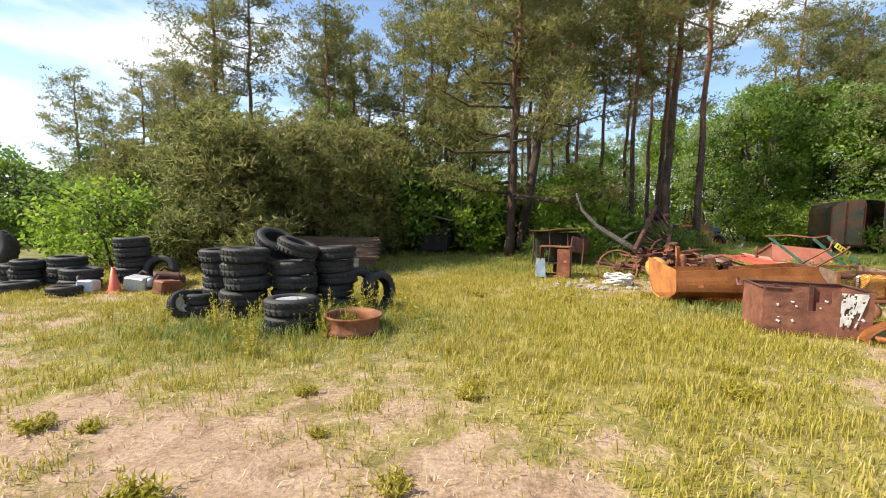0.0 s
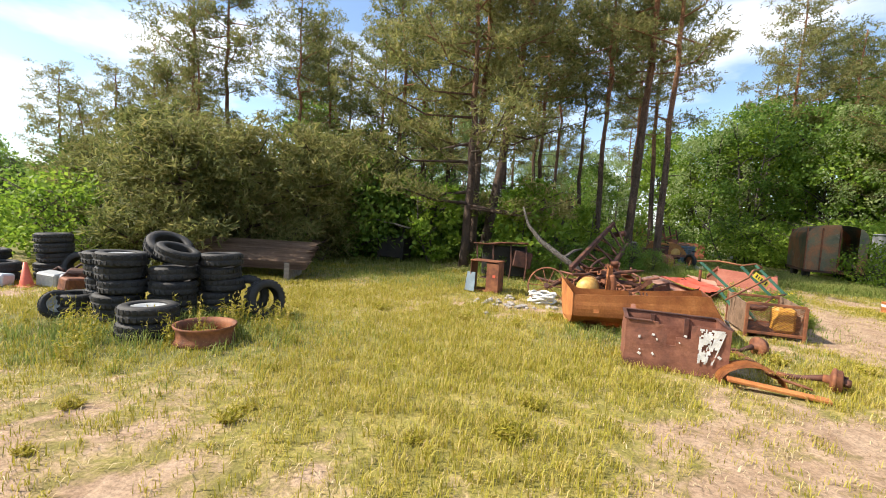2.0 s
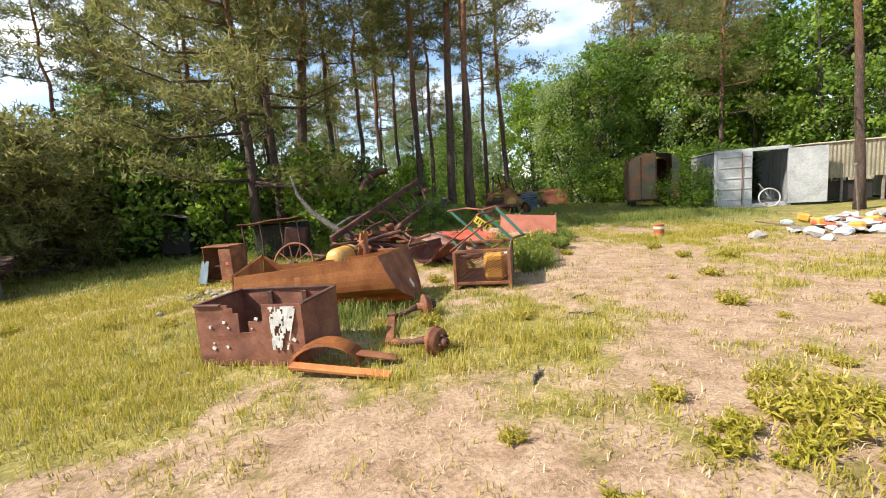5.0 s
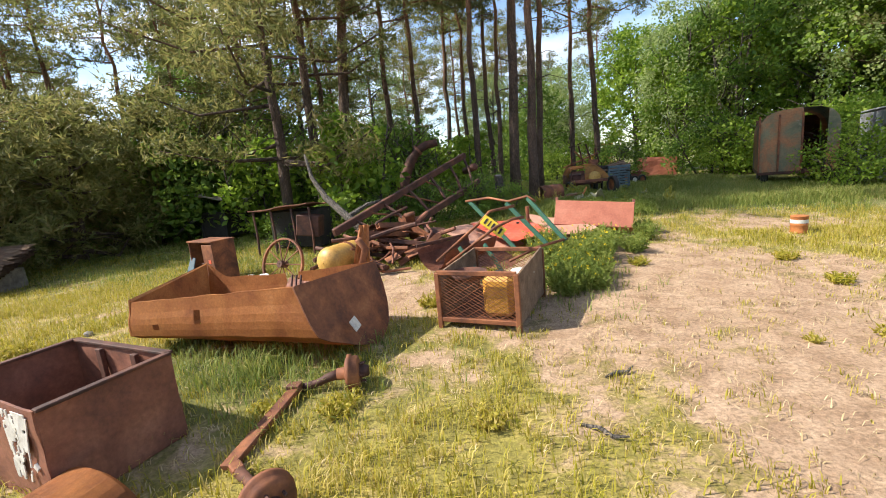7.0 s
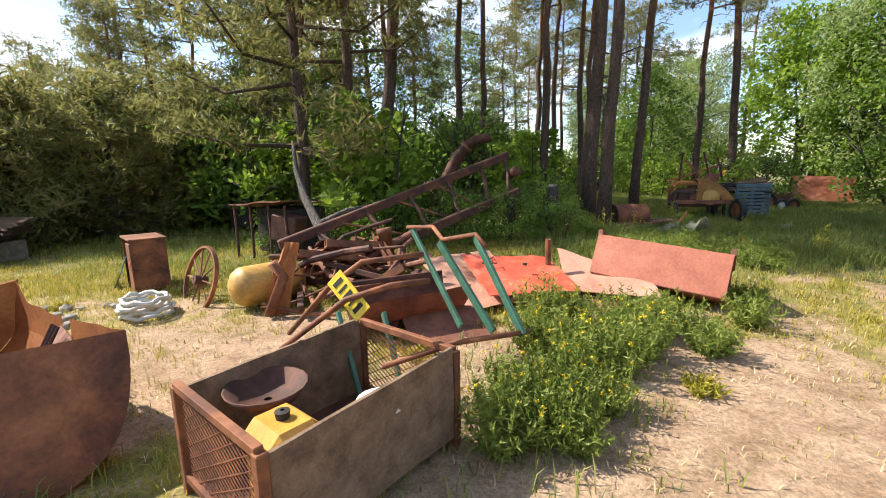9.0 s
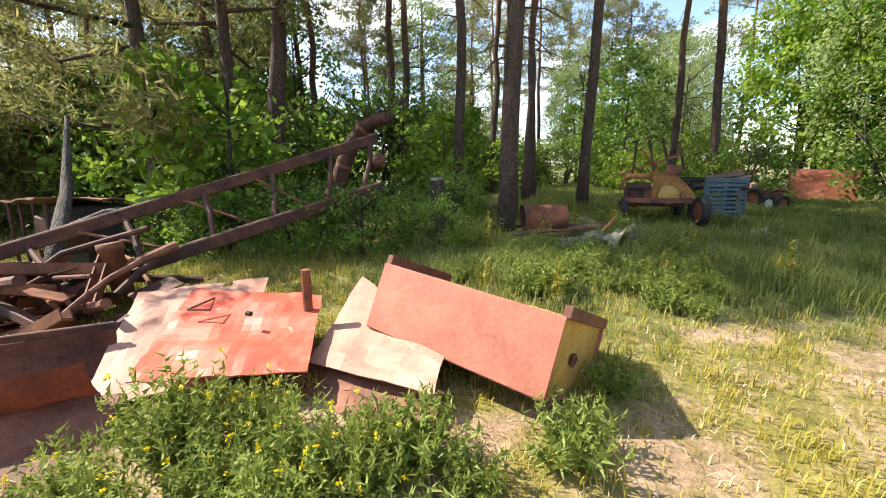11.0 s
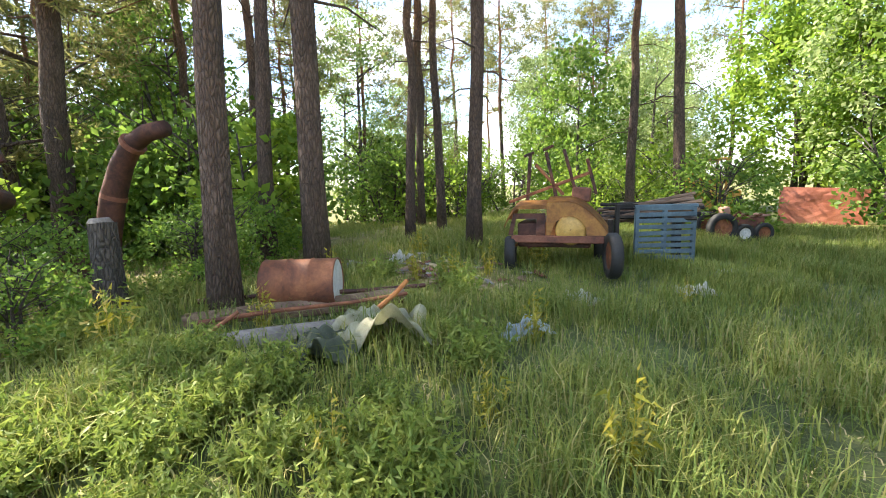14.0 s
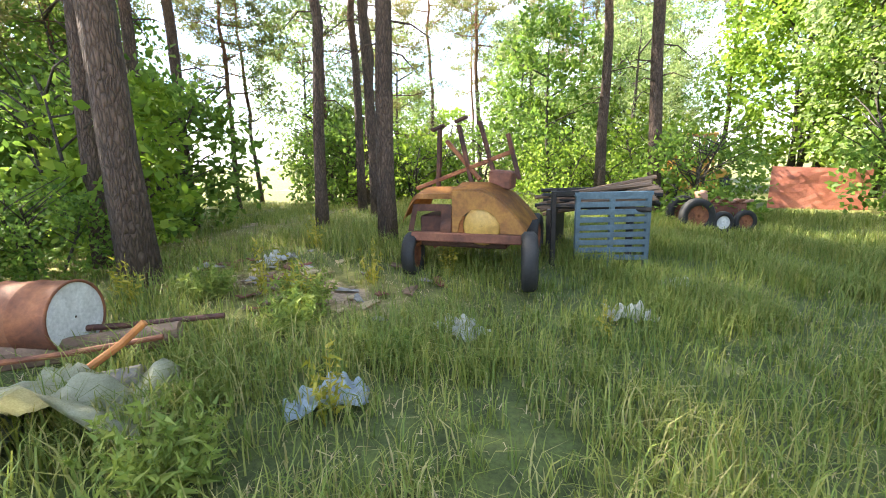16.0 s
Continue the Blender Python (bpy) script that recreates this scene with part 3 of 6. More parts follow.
# ---- trees ----
PINE_KINDS = [
    dict(seed=11, height=13.5, start=0.42, spread=2.9, limbs=29, per=26, low_limbs=3, thick=0.15),
    dict(seed=12, height=15.0, start=0.5, spread=2.5, limbs=24, per=26, thick=0.135),
    dict(seed=13, height=12.0, start=0.4, spread=2.6, limbs=27, per=26, low_limbs=2, thick=0.14),
    dict(seed=14, height=14.0, start=0.58, spread=2.0, limbs=19, per=26, thick=0.12),
]
PINES = [tagged(pine(**k), "tall Scots pine with bare reddish upper trunk", "tree", "pines of the wood") for k in PINE_KINDS]
LEAF_KINDS = [
    dict(seed=21, height=7.5, width=2.3, mat=M_LEAVES, clumps=120),
    dict(seed=22, height=9.5, width=2.6, mat=M_LEAVES, clumps=140, stems=2),
    dict(seed=23, height=6.0, width=2.2, mat=M_LEAVES_BRIGHT, clumps=110, stems=3),
    dict(seed=24, height=10.0, width=2.3, mat=M_LEAVES_PALE, clumps=130, size=0.15, leaves=45, droop=0.35, base=0.18),
    dict(seed=25, height=9.0, width=2.7, mat=M_LEAVES_BRIGHT, clumps=150, stems=2, base=0.04),
]
LEAF_TREES = [tagged(broadleaf(**k), "leafy green tree at the edge of the wood", "tree", "leafy trees of the wood") for k in LEAF_KINDS]
tagged(LEAF_TREES[3], "pale green birch with hanging leaves")
BUSHES = [
    tagged(broadleaf(31, 2.4, 1.5, M_LEAVES, 42, 60, 0.13, 0.02, 4, name="bush"), "dense dark green bush", "bush", "undergrowth"),
    tagged(broadleaf(32, 1.7, 1.2, M_LEAVES_BRIGHT, 42, 50, 0.11, 0.02, 4, name="bush"), "sunlit light green bush", "bush", "undergrowth"),
]
used = set()


def plant(kind, x, y, size=1.0, turn=0.0, label=""):
    m = pose(x, y, rise(x, y) - 0.02, 0, 0, turn)
    if kind.name not in used:
        used.add(kind.name)
        ob = kind
        ob.matrix_world = m @ Matrix.Diagonal((size, size, size, 1))
    else:
        ob = copy_thing(kind, m)
        ob.scale = (size, size, size)
    return tagged(ob, label)


# pines that stand free of the wood
pine_crooked = tagged(pine(41, 11.0, 0.32, 3.4, (0.5, 0.0), 0.15, 30, 30, 5), "old crooked pine with wide low boughs", "tree")
pine_crooked.matrix_world = pose(2.0, 14.4, rise(2.0, 14.4), 0, 0, 200)
pine_leaning = tagged(pine(42, 13.0, 0.52, 2.4, (1.5, 0.3), 0.2, 22, 30), "thick dark pine that leans over", "tree")
pine_leaning.matrix_world = pose(2.75, 16.6, rise(2.75, 16.6), 0, 0, 0)
NEAR_PINES = [(3.75, 20.4, 1, 0.95), (5.6, 24.5, 3, 1.0), (6.7, 22.6, 3, 0.85), (8.3, 16.7, 1, 1.15), (8.68, 15.05, 1, 0.92), (4.95, 18.9, 3, 0.85), (7.95, 19.7, 3, 0.8), (7.75, 21.6, 3, 0.9), (9.35, 19.45, 1, 0.95), (11.65, 25.4, 1, 0.95), (12.85, 25.2, 1, 1.1), (7.2, 16.95, 3, 0.9), (2.3, 16.2, 0, 1.0), (1.2, 20.5, 3, 1.0), (-0.4, 21.4, 3, 0.95)]
for k, (x, y, kind, size) in enumerate(NEAR_PINES):
    plant(PINES[kind], x, y, size, 77 * k, "pine with a straight bare trunk and scaly bark")

rng = random.Random(5)
# far wood to the west and north: pines over leafy undergrowth
for k in range(19):
    x, y = -15 + 0.95 * k + rng.uniform(-0.5, 0.5), rng.uniform(17, 25)
    y += max(0, x + 3) * 1.0
    plant(PINES[k % 4], x, y, rng.uniform(0.75, 1.05) * (0.68 if x < -11 else 0.9), rng.uniform(0, 360))
for k in range(9):
    plant(PINES[(k + 1) % 4], rng.uniform(1, 16), rng.uniform(31, 44), rng.uniform(0.8, 1.1), rng.uniform(0, 360))
for k in range(20):
    x = -20 + k * 1.02 + rng.uniform(-0.5, 0.5)
    plant(LEAF_TREES[(0, 1, 0, 2, 1)[k % 5]], x, 18.0 + rng.uniform(0, 5) + 0.25 * max(0, x), rng.uniform(0.5, 0.8) * (0.75 if x < -6 else 1), rng.uniform(0, 360))
for k in range(26):
    x = -16 + k * 0.82 + rng.uniform(-0.4, 0.4)
    plant(BUSHES[0], x, 16.2 + rng.uniform(0, 1.8) + 0.32 * max(0, x + 2), rng.uniform(0.8, 1.5), rng.uniform(0, 360))
YOUNG = tagged(pine(51, 3.8, 0.04, 1.5, (0.1, 0.1), 0.06, 30, 26), "young bushy olive-green pine", "tree", "young pines")
for x, y, s in ((-5.3, 10.6, 0.95), (-6.3, 11.3, 1.05), (-4.3, 11.9, 1.0), (-7.2, 12.2, 1.0), (-3.2, 13.2, 1.05), (-5.6, 13.0, 1.0), (-2.9, 15.6, 1.1), (-8.6, 13.4, 0.9), (-1.9, 17.2, 1.1), (-4.0, 15.0, 0.95), (-10.4, 13.6, 0.9)):
    plant(YOUNG, x, y, s, 50 * x)
plant(BUSHES[1], -8.6, 10.9, 1.15, 30, "bright sunlit green bush by the tyres")
plant(BUSHES[1], -9.6, 11.6, 1.3, 130, "bright sunlit green bush by the tyres")
MAPLE = tagged(broadleaf(33, 3.2, 0.95, M_LEAVES_BRIGHT, 26, 46, 0.2, 0.1, 2, name="maple_sapling"), "sunlit maple sapling with broad leaves", "tree", "saplings")
for x, y, s in ((4.3, 13.7, 0.95), (3.9, 14.6, 0.85), (6.3, 17.6, 0.7), (3.6, 14.2, 0.7), (1.0, 15.0, 0.9), (6.9, 17.5, 0.7)):
    plant(MAPLE, x, y, s, 70 * x)
for x, y, s in ((6.3, 13.4, 0.42), (7.2, 13.6, 0.36), (7.0, 14.6, 0.36), (6.0, 14.4, 0.34), (8.0, 13.9, 0.3), (5.0, 13.2, 0.4), (7.6, 15.6, 0.35), (3.7, 13.2, 0.4), (2.9, 12.8, 0.4), (7.3, 16.4, 0.4)):
    plant(BUSHES[0], x, y, s, 90 * x, "low dark bramble thicket under the pines")
# the western edge of the wood
for k in range(13):
    x, y = -27 + 1.25 * k + rng.uniform(-0.5, 0.5), 14.0 + rng.uniform(0, 3.5) + 0.15 * k
    plant((PINES[0], LEAF_TREES[0], PINES[2], LEAF_TREES[2])[k % 4], x, y, rng.uniform(0.42, 0.6), rng.uniform(0, 360))
    plant(BUSHES[k % 2], x + 0.7, y - 1.6, rng.uniform(0.9, 1.3), rng.uniform(0, 360))
# birches and light leaves to the north
for k in range(24):
    plant(LEAF_TREES[(3, 0, 3, 2)[k % 4]], rng.uniform(-2, 14), rng.uniform(27, 42), rng.uniform(0.55, 0.9), rng.uniform(0, 360))
for k in range(16):
    plant(BUSHES[k % 2], rng.uniform(1, 14), rng.uniform(25, 31), rng.uniform(0.8, 1.4), rng.uniform(0, 360))
# sunlit leafy bank to the east
for k in range(34):
    f = k / 33
    plant(LEAF_TREES[(4, 4, 1, 2, 3)[k % 5]], 17.5 + 17 * f + rng.uniform(-1, 1.5), 33 - 17 * f + rng.uniform(-1.0, 5.5), rng.uniform(0.9, 1.35), rng.uniform(0, 360))
for k in range(10):
    plant(PINES[k % 4], rng.uniform(20, 36), rng.uniform(22, 36), rng.uniform(0.95, 1.2), rng.uniform(0, 360))
for k in range(14):
    f = k / 13
    plant(BUSHES[1], 19.2 + 3.0 * f + rng.uniform(-0.4, 0.4), 27 - 9 * f + rng.uniform(-0.7, 0.7), rng.uniform(1.0, 1.6), rng.uniform(0, 360))
# behind and beside the yard, so that it is closed round
for k in range(11):
    a = radians(205 + 15 * k)
    plant(PINES[k % 4], 5 + 30 * math.cos(a), 4 + 27 * math.sin(a), rng.uniform(0.8, 1.1), rng.uniform(0, 360))
    plant(LEAF_TREES[k % 3], 5 + 34 * math.cos(a + 0.12), 4 + 31 * math.sin(a + 0.12), rng.uniform(0.8, 1.1), rng.uniform(0, 360))


# ---- tyres ----
def tyre(label, r=0.31, w=0.2, rim=None, group="worn tyres"):
    t = thing("tyre", 0, 0, 0, 0, label, "tyre", group)
    bm = bmesh.new()
    prof = [(r * 0.6, -w * 0.36), (r * 0.66, -w * 0.47), (r * 0.85, -w * 0.5), (r * 0.95, -w * 0.42), (r, -w * 0.28), (r, -w * 0.1), (r * 0.985, -w * 0.08), (r * 0.985, w * 0.08), (r, w * 0.1), (r, w * 0.28), (r * 0.95, w * 0.42), (r * 0.85, w * 0.5), (r * 0.66, w * 0.47), (r * 0.6, w * 0.36), (r * 0.78, 0.0)]
    add_lathe(bm, prof, 32, Matrix(), True)
    part("casing", bm, M_TYRE, t, smooth_faces=True)
    bm = bmesh.new()
    for k in range(26):
        a = 2 * math.pi * k / 26
        for s in (-1, 1):
            add_box(bm, (math.cos(a) * r, math.sin(a) * r, s * w * 0.22), (0.012, r * 0.13, w * 0.26), (0, 0, math.degrees(a) + 8 * s), 0)
    tagged(part("tread", bm, M_TYRE, t), kind="stuff")
    if rim:
        bm = bmesh.new()
        add_lathe(bm, [(r * 0.62, w * 0.3), (r * 0.58, w * 0.36), (r * 0.5, w * 0.2), (r * 0.32, w * 0.14), (r * 0.16, w * 0.24), (0.01, w * 0.24)], 24)
        part("rim", bm, rim, t, "dull grey steel wheel rim", True)
    return t


TYRE = tyre("worn black car tyre, weathered and dusty")
TYRE_RIM = tyre("black car tyre still on its grey rim", 0.32, 0.2, M_GREY_STEEL)
placed_tyres = set()


def set_tyre(kind, x, y, z, rx=0.0, ry=0.0, rz=0.0, size=1.0):
    m = pose(x, y, z, rx, ry, rz)
    if kind.name in placed_tyres:
        ob = copy_thing(kind, m)
    else:
        placed_tyres.add(kind.name)
        ob = kind
        ob.matrix_world = m
    ob.scale = (size, size, size)
    return ob


trng = random.Random(3)


def tyre_stack(x, y, count, size=1.0, top=None):
    z = rise(x, y)
    for k in range(count):
        kind = top if top and k == count - 1 else TYRE
        h = 0.195 * size
        set_tyre(kind, x + trng.uniform(-0.035, 0.035), y + trng.uniform(-0.035, 0.035), z + h * (k + 0.5), trng.uniform(-2.5, 2.5), trng.uniform(-2.5, 2.5), trng.uniform(0, 360), size)


tyre_stack(-2.94, 5.77, 5, 1.0, TYRE_RIM)
tyre_stack(-3.47, 6.12, 5, 0.95)
tyre_stack(-2.32, 5.97, 4, 1.0)
set_tyre(TYRE, -2.27, 5.97, 0.98, 12, 14, 40, 0.95)
tyre_stack(-1.84, 6.37, 5, 1.0)
tyre_stack(-2.57, 6.57, 4, 1.0)
set_tyre(TYRE, -2.82, 6.57, 1.0, 24, 22, 20, 1.1)
tyre_stack(-2.07, 5.12, 2, 1.05, TYRE_RIM)
tyre_stack(-3.62, 5.82, 2, 0.85)
set_tyre(TYRE, -1.52, 6.57, 0.3, 84, 0, 30, 1.05)
set_tyre(TYRE, -1.17, 6.47, 0.28, 80, 0, 55, 1.0)
set_tyre(TYRE_RIM, -3.72, 5.57, 0.2, 68, 0, 55, 0.62)
for x, y, c, s in ((-7.50, 8.00, 3, 1.0), (-7.00, 7.70, 2, 1.05), (-8.10, 7.80, 3, 0.9), (-6.45, 8.30, 5, 1.0), (-7.80, 7.30, 1, 0.95), (-6.80, 7.10, 1, 0.85), (-8.70, 8.20, 2, 1.0)):
    tyre_stack(x, y, c, s)
big = tagged(tyre("huge black tractor tyre standing on edge", 0.55, 0.42, None, "tractor tyres"), category="tyre")
big.matrix_world = pose(-10.6, 9.4, 0.52, 72, 0, 8)
set_tyre(TYRE, -5.8, 8.2, 0.3, 75, 0, 10, 1.0)

# steel rim lying in the grass
t = thing("wheel_rim", -1.24, 5.0, rise(-1.24, 5.0), 0, "large rusty steel wheel rim lying in grass", "rim")
bm = bmesh.new()
add_lathe(bm, [(0.33, 0.0), (0.36, 0.02), (0.33, 0.06), (0.32, 0.16), (0.35, 0.2), (0.36, 0.23), (0.335, 0.225), (0.3, 0.17), (0.3, 0.05)], 30, Matrix(), True)
part("hoop", bm, M_RUST, t, smooth_faces=True)
bm = bmesh.new()
add_lathe(bm, [(0.3, 0.07), (0.22, 0.1), (0.12, 0.09), (0.12, 0.06), (0.22, 0.07), (0.3, 0.04)], 30, Matrix(), True)
part("flange", bm, M_RUST_ORANGE, t, smooth_faces=True)

# traffic cone
t = thing("traffic_cone", -6.2, 7.5, rise(-6.2, 7.5), 12, "faded orange-red traffic cone beside tyres", "cone", rx=4)
bm = bmesh.new()
add_box(bm, (0, 0, 0.015), (0.3, 0.3, 0.03), bevel=0.01)
part("foot", bm, M_CONE, t)
bm = bmesh.new()
add_lathe(bm, [(0.115, 0.03), (0.1, 0.05), (0.028, 0.46), (0.02, 0.46), (0.02, 0.4)], 20)
part("cone", bm, M_CONE, t, smooth_faces=True)

# low scrap among the far tyres
for k, (x, y, s, mat, name, label) in enumerate((
    (-5.9, 7.7, 0.3, M_GREY_STEEL, "engine_block", "greasy grey engine block on the grass"),
    (-5.5, 7.9, 0.34, M_RUST_DARK, "engine_block", "rust-brown engine block among weeds"),
    (-5.1, 7.3, 0.28, M_RUST, "gearbox", "small rusty gearbox lying on its side"),
    (-6.6, 7.4, 0.26, M_DEBRIS_BLUE, "plastic_crate", "pale blue crushed plastic crate"),
)):
    t = thing(name, x, y, rise(x, y), 35 * k, label, "scrap")
    bm = bmesh.new()
    add_box(bm, (0, 0, s * 0.45), (s * 1.3, s, s * 0.9), (4, 6, 0), 0.03)
    part("block", bm, mat, t)
    bm = bmesh.new()
    add_lathe(bm, [(0.01, 0), (s * 0.3, 0), (s * 0.32, 0.06), (s * 0.2, 0.1), (0.01, 0.1)], 14, pose(s * 0.62, 0, s * 0.5, 0, 90, 0))
    part("flange", bm, mat, t, smooth_faces=True)
    bm = bmesh.new()
    add_tube(bm, [(-s * 0.5, s * 0.4, s * 0.8), (-s * 0.1, s * 0.55, s * 1.15), (s * 0.4, s * 0.4, s * 0.95)], 0.025, 7)
    part("pipe", bm, M_RUST_DARK, t, smooth_faces=True)

# long stack of corrugated roofing
t = thing("roofing_stack", -3.4, 10.4, rise(-3.4, 10.4), 3, "long stack of weathered brown corrugated roofing", "roofing")
for k in range(5):
    bm = bmesh.new()
    n, length = 36, 3.1
    low = []
    for i in range(n + 1):
        v = i / n
        yy, zz = 0.5 - 1.0 * v, 0.25 + 0.45 * v + k * 0.045 + 0.018 * math.sin(i * 1.9)
        low.append([bm.verts.new((sx * length / 2 + 0.04 * trng.uniform(-1, 1) * k, -yy, zz)) for sx in (-1, 1)])
    for a, b in zip(low, low[1:]):
        bm.faces.new((a[0], a[1], b[1], b[0]))
    bmesh.ops.solidify(bm, geom=bm.faces[:], thickness=0.008)
    part("roofing_sheet", bm, M_WOOD_BROWN, t)
for s in (-1.1, 1.1):
    bm = bmesh.new()
    add_box(bm, (s, 0, 0.2), (0.12, 1.0, 0.42))
    part("bearer", bm, M_WOOD_GREY, t)

# old cart shed with a sheet roof
sx, sy = -0.5, 15.3
t = thing("cart_shelter", sx, sy, rise(sx, sy), -12, "collapsed dark cart under a bent roof sheet", "shelter")
for px, py in ((-0.45, -0.4), (0.45, -0.4), (-0.45, 0.4), (0.45, 0.4)):
    bm = bmesh.new()
    add_box(bm, (px, py, 0.6), (0.09, 0.09, 1.25), (3 * py, 4 * px, 0))
    part("post", bm, M_BLACK, t)
bm = bmesh.new()
add_box(bm, (0, 0, 0.5), (0.95, 0.85, 0.75), bevel=0.03)
part("body", bm, M_BLACK, t)
bm = bmesh.new()
add_sheet(bm, (-0.75, -0.6, 1.45), (0.75, -0.7, 1.22), (0.7, 0.6, 1.12), (-0.6, 0.7, 1.4), 0.02, 12, 0.1, 4)
part("roof", bm, M_WOOD_GREY, t, "bent grey roof sheet")
bm = bmesh.new()
add_tube(bm, [(-1.7, -0.5, 0.15), (-0.9, -0.45, 0.6), (-0.4, -0.4, 0.8)], [0.03, 0.045, 0.04], 6)
part("shaft", bm, M_DEADWOOD, t)

# rusty open cabinet
t = thing("steel_cabinet", 2.55, 10.2, rise(2.55, 10.2), -24, "rusty open steel cabinet standing in grass", "cabinet")
for name, c, s in (("side_panel", (-0.34, 0, 0.37), (0.02, 0.42, 0.72)), ("side_panel", (0.34, 0, 0.37), (0.02, 0.42, 0.72)), ("top", (0, 0, 0.74), (0.72, 0.46, 0.025)), ("back_panel", (0.12, 0.2, 0.4), (0.42, 0.015, 0.62)), ("shelf", (0.1, 0.02, 0.34), (0.46, 0.38, 0.015)), ("door", (0.22, -0.22, 0.36), (0.3, 0.02, 0.66)), ("plinth", (0, 0, 0.03), (0.68, 0.4, 0.05))):
    bm = bmesh.new()
    add_box(bm, c, s, (0, 0, 0), 0.004)
    part(name, bm, M_RUST_DARK if name in ("back_panel", "shelf") else M_RUST, t)
bm = bmesh.new()
add_box(bm, (0.26, -0.233, 0.4), (0.07, 0.006, 0.06), bevel=0)
part("plate", bm, M_RED_PAINT, t, "small faded red plate")
bm = bmesh.new()
add_sheet(bm, (-0.42, -0.34, 0.02), (-0.15, -0.4, 0.02), (-0.22, -0.2, 0.45), (-0.44, -0.16, 0.45), 0.012, 4, 0.01, 3)
part("loose_panel", bm, M_BLUE, t, "grey panel leaning inside")

# dark machine frame behind the cabinet
t = thing("machine_frame", 3.05, 12.4, rise(3.05, 12.4), -8, "dark rusty sheet-metal machine body under trees", "machine")
bm = bmesh.new()
add_sheet(bm, (-0.75, -0.5, 0.98), (0.75, -0.55, 1.08), (0.8, 0.5, 1.0), (-0.7, 0.5, 0.92), 0.02, 8, 0.05, 8)
part("roof", bm, M_RUST_BROWN, t)
for px in (-0.65, -0.2, 0.3, 0.72):
    bm = bmesh.new()
    add_tube(bm, [(px, -0.45, 0), (px + 0.04, -0.47, 0.5), (px, -0.45, 1.0)], 0.025, 6)
    part("post", bm, M_RUST_DARK, t)
bm = bmesh.new()
add_box(bm, (0.1, 0.2, 0.5), (1.25, 0.6, 0.85), bevel=0.03)
part("body", bm, M_BLACK, t)
bm = bmesh.new()
add_box(bm, (0.62, -0.3, 0.6), (0.5, 0.35, 0.45), (0, 8, 10), 0.02)
part("hopper", bm, M_RUST_DARK, t)

# fallen bare trunk
t = thing("fallen_trunk", 4.3, 11.6, rise(4.3, 11.6), 0, "bare grey fallen tree trunk leaning on scrap", "log")
bm = bmesh.new()
add_tube(bm, [(0.9, -0.5, 0.35), (0.35, -0.1, 0.75), (-0.2, 0.3, 1.15), (-0.55, 0.55, 1.6), (-0.7, 0.7, 2.1)], [0.085, 0.08, 0.065, 0.045, 0.02], 9, 0.08, 4)
part("trunk", bm, M_DEADWOOD, t, smooth_faces=True)
bm = bmesh.new()
add_tube(bm, [(0.35, -0.1, 0.75), (0.7, 0.2, 0.95), (1.0, 0.5, 1.0)], [0.05, 0.04, 0.02], 6, 0.1, 5)
part("stub", bm, M_DEADWOOD, t)

# firewood, stones and hose by the cabinet
for k in range(30):
    x, y = 2.95 + trng.gauss(0, 0.42), 8.75 + trng.gauss(0, 0.35)
    t = thing("stone", x, y, rise(x, y) + 0.02, trng.uniform(0, 360), "pale broken stone in a loose heap", "stone", "rubble heap")
    bm = bmesh.new()
    bmesh.ops.create_icosphere(bm, subdivisions=1, radius=trng.uniform(0.04, 0.085))
    for v in bm.verts:
        v.co *= trng.uniform(0.75, 1.2)
        v.co.z *= 0.7
    part("body", bm, M_STONE, t)
for k in range(5):
    t = thing("coiled_hose", 3.75, 9.35, rise(3.75, 9.35) + 0.03 + 0.045 * k, 40 * k, "coil of pale grey hose on the ground", "hose", "hose coils")
    bm = bmesh.new()
    r = 0.3 - 0.02 * (k % 3)
    add_tube(bm, [(r * math.cos(a * 0.35) * (1 + 0.08 * math.sin(a)), r * 0.8 * math.sin(a * 0.35), 0.02 * math.sin(a * 2)) for a in range(19)], 0.025, 7)
    part("loop", bm, M_WHITE, t, smooth_faces=True)

# ---- cut-open boiler tank ----
t = thing("steel_tank", 4.9, 7.4, rise(4.9, 7.4), -12, "cut-open orange-rusted steel tank lying in grass", "tank")
n, L = 26, 1.98


def hull(u, v):
    """u along the tank, v across the trough from front rim to back rim."""
    a = math.pi * (0.04 + 0.93 * v)
    w = 0.56
    y = -w * math.cos(a) * (1.0 if v < 0.5 else 0.98)
    z = 0.6 - 0.6 * math.sin(a) ** 0.75
    if v < 0.5:
        z = 0.52 * (1 - v * 2) ** 0.9 if v > 0.06 else 0.52
        y = -0.56 - 0.09 * math.sin(math.pi * v * 2) + (0.0 if v < 0.32 else (v - 0.32) * 2.6)
    rim = 0.16 * smooth(0.0, 0.12, 0.12 - u) - 0.05 * math.sin(3.14 * u) if v > 0.85 else 0.0
    x = (u - 0.5) * L
    x -= 0.16 * (v if v > 0.5 else 0) * (1 - u) - 0.2 * v * u - 0.34 * u * u * max(0.0, 1 - z / 0.55)
    return Vector((x, y + 0.015 * noise.noise(Vector((u * 6, v * 5, 1))), z * (1.14 + 0.32 * u) + rim + 0.012 * noise.noise(Vector((u * 9, v * 3, 5)))))


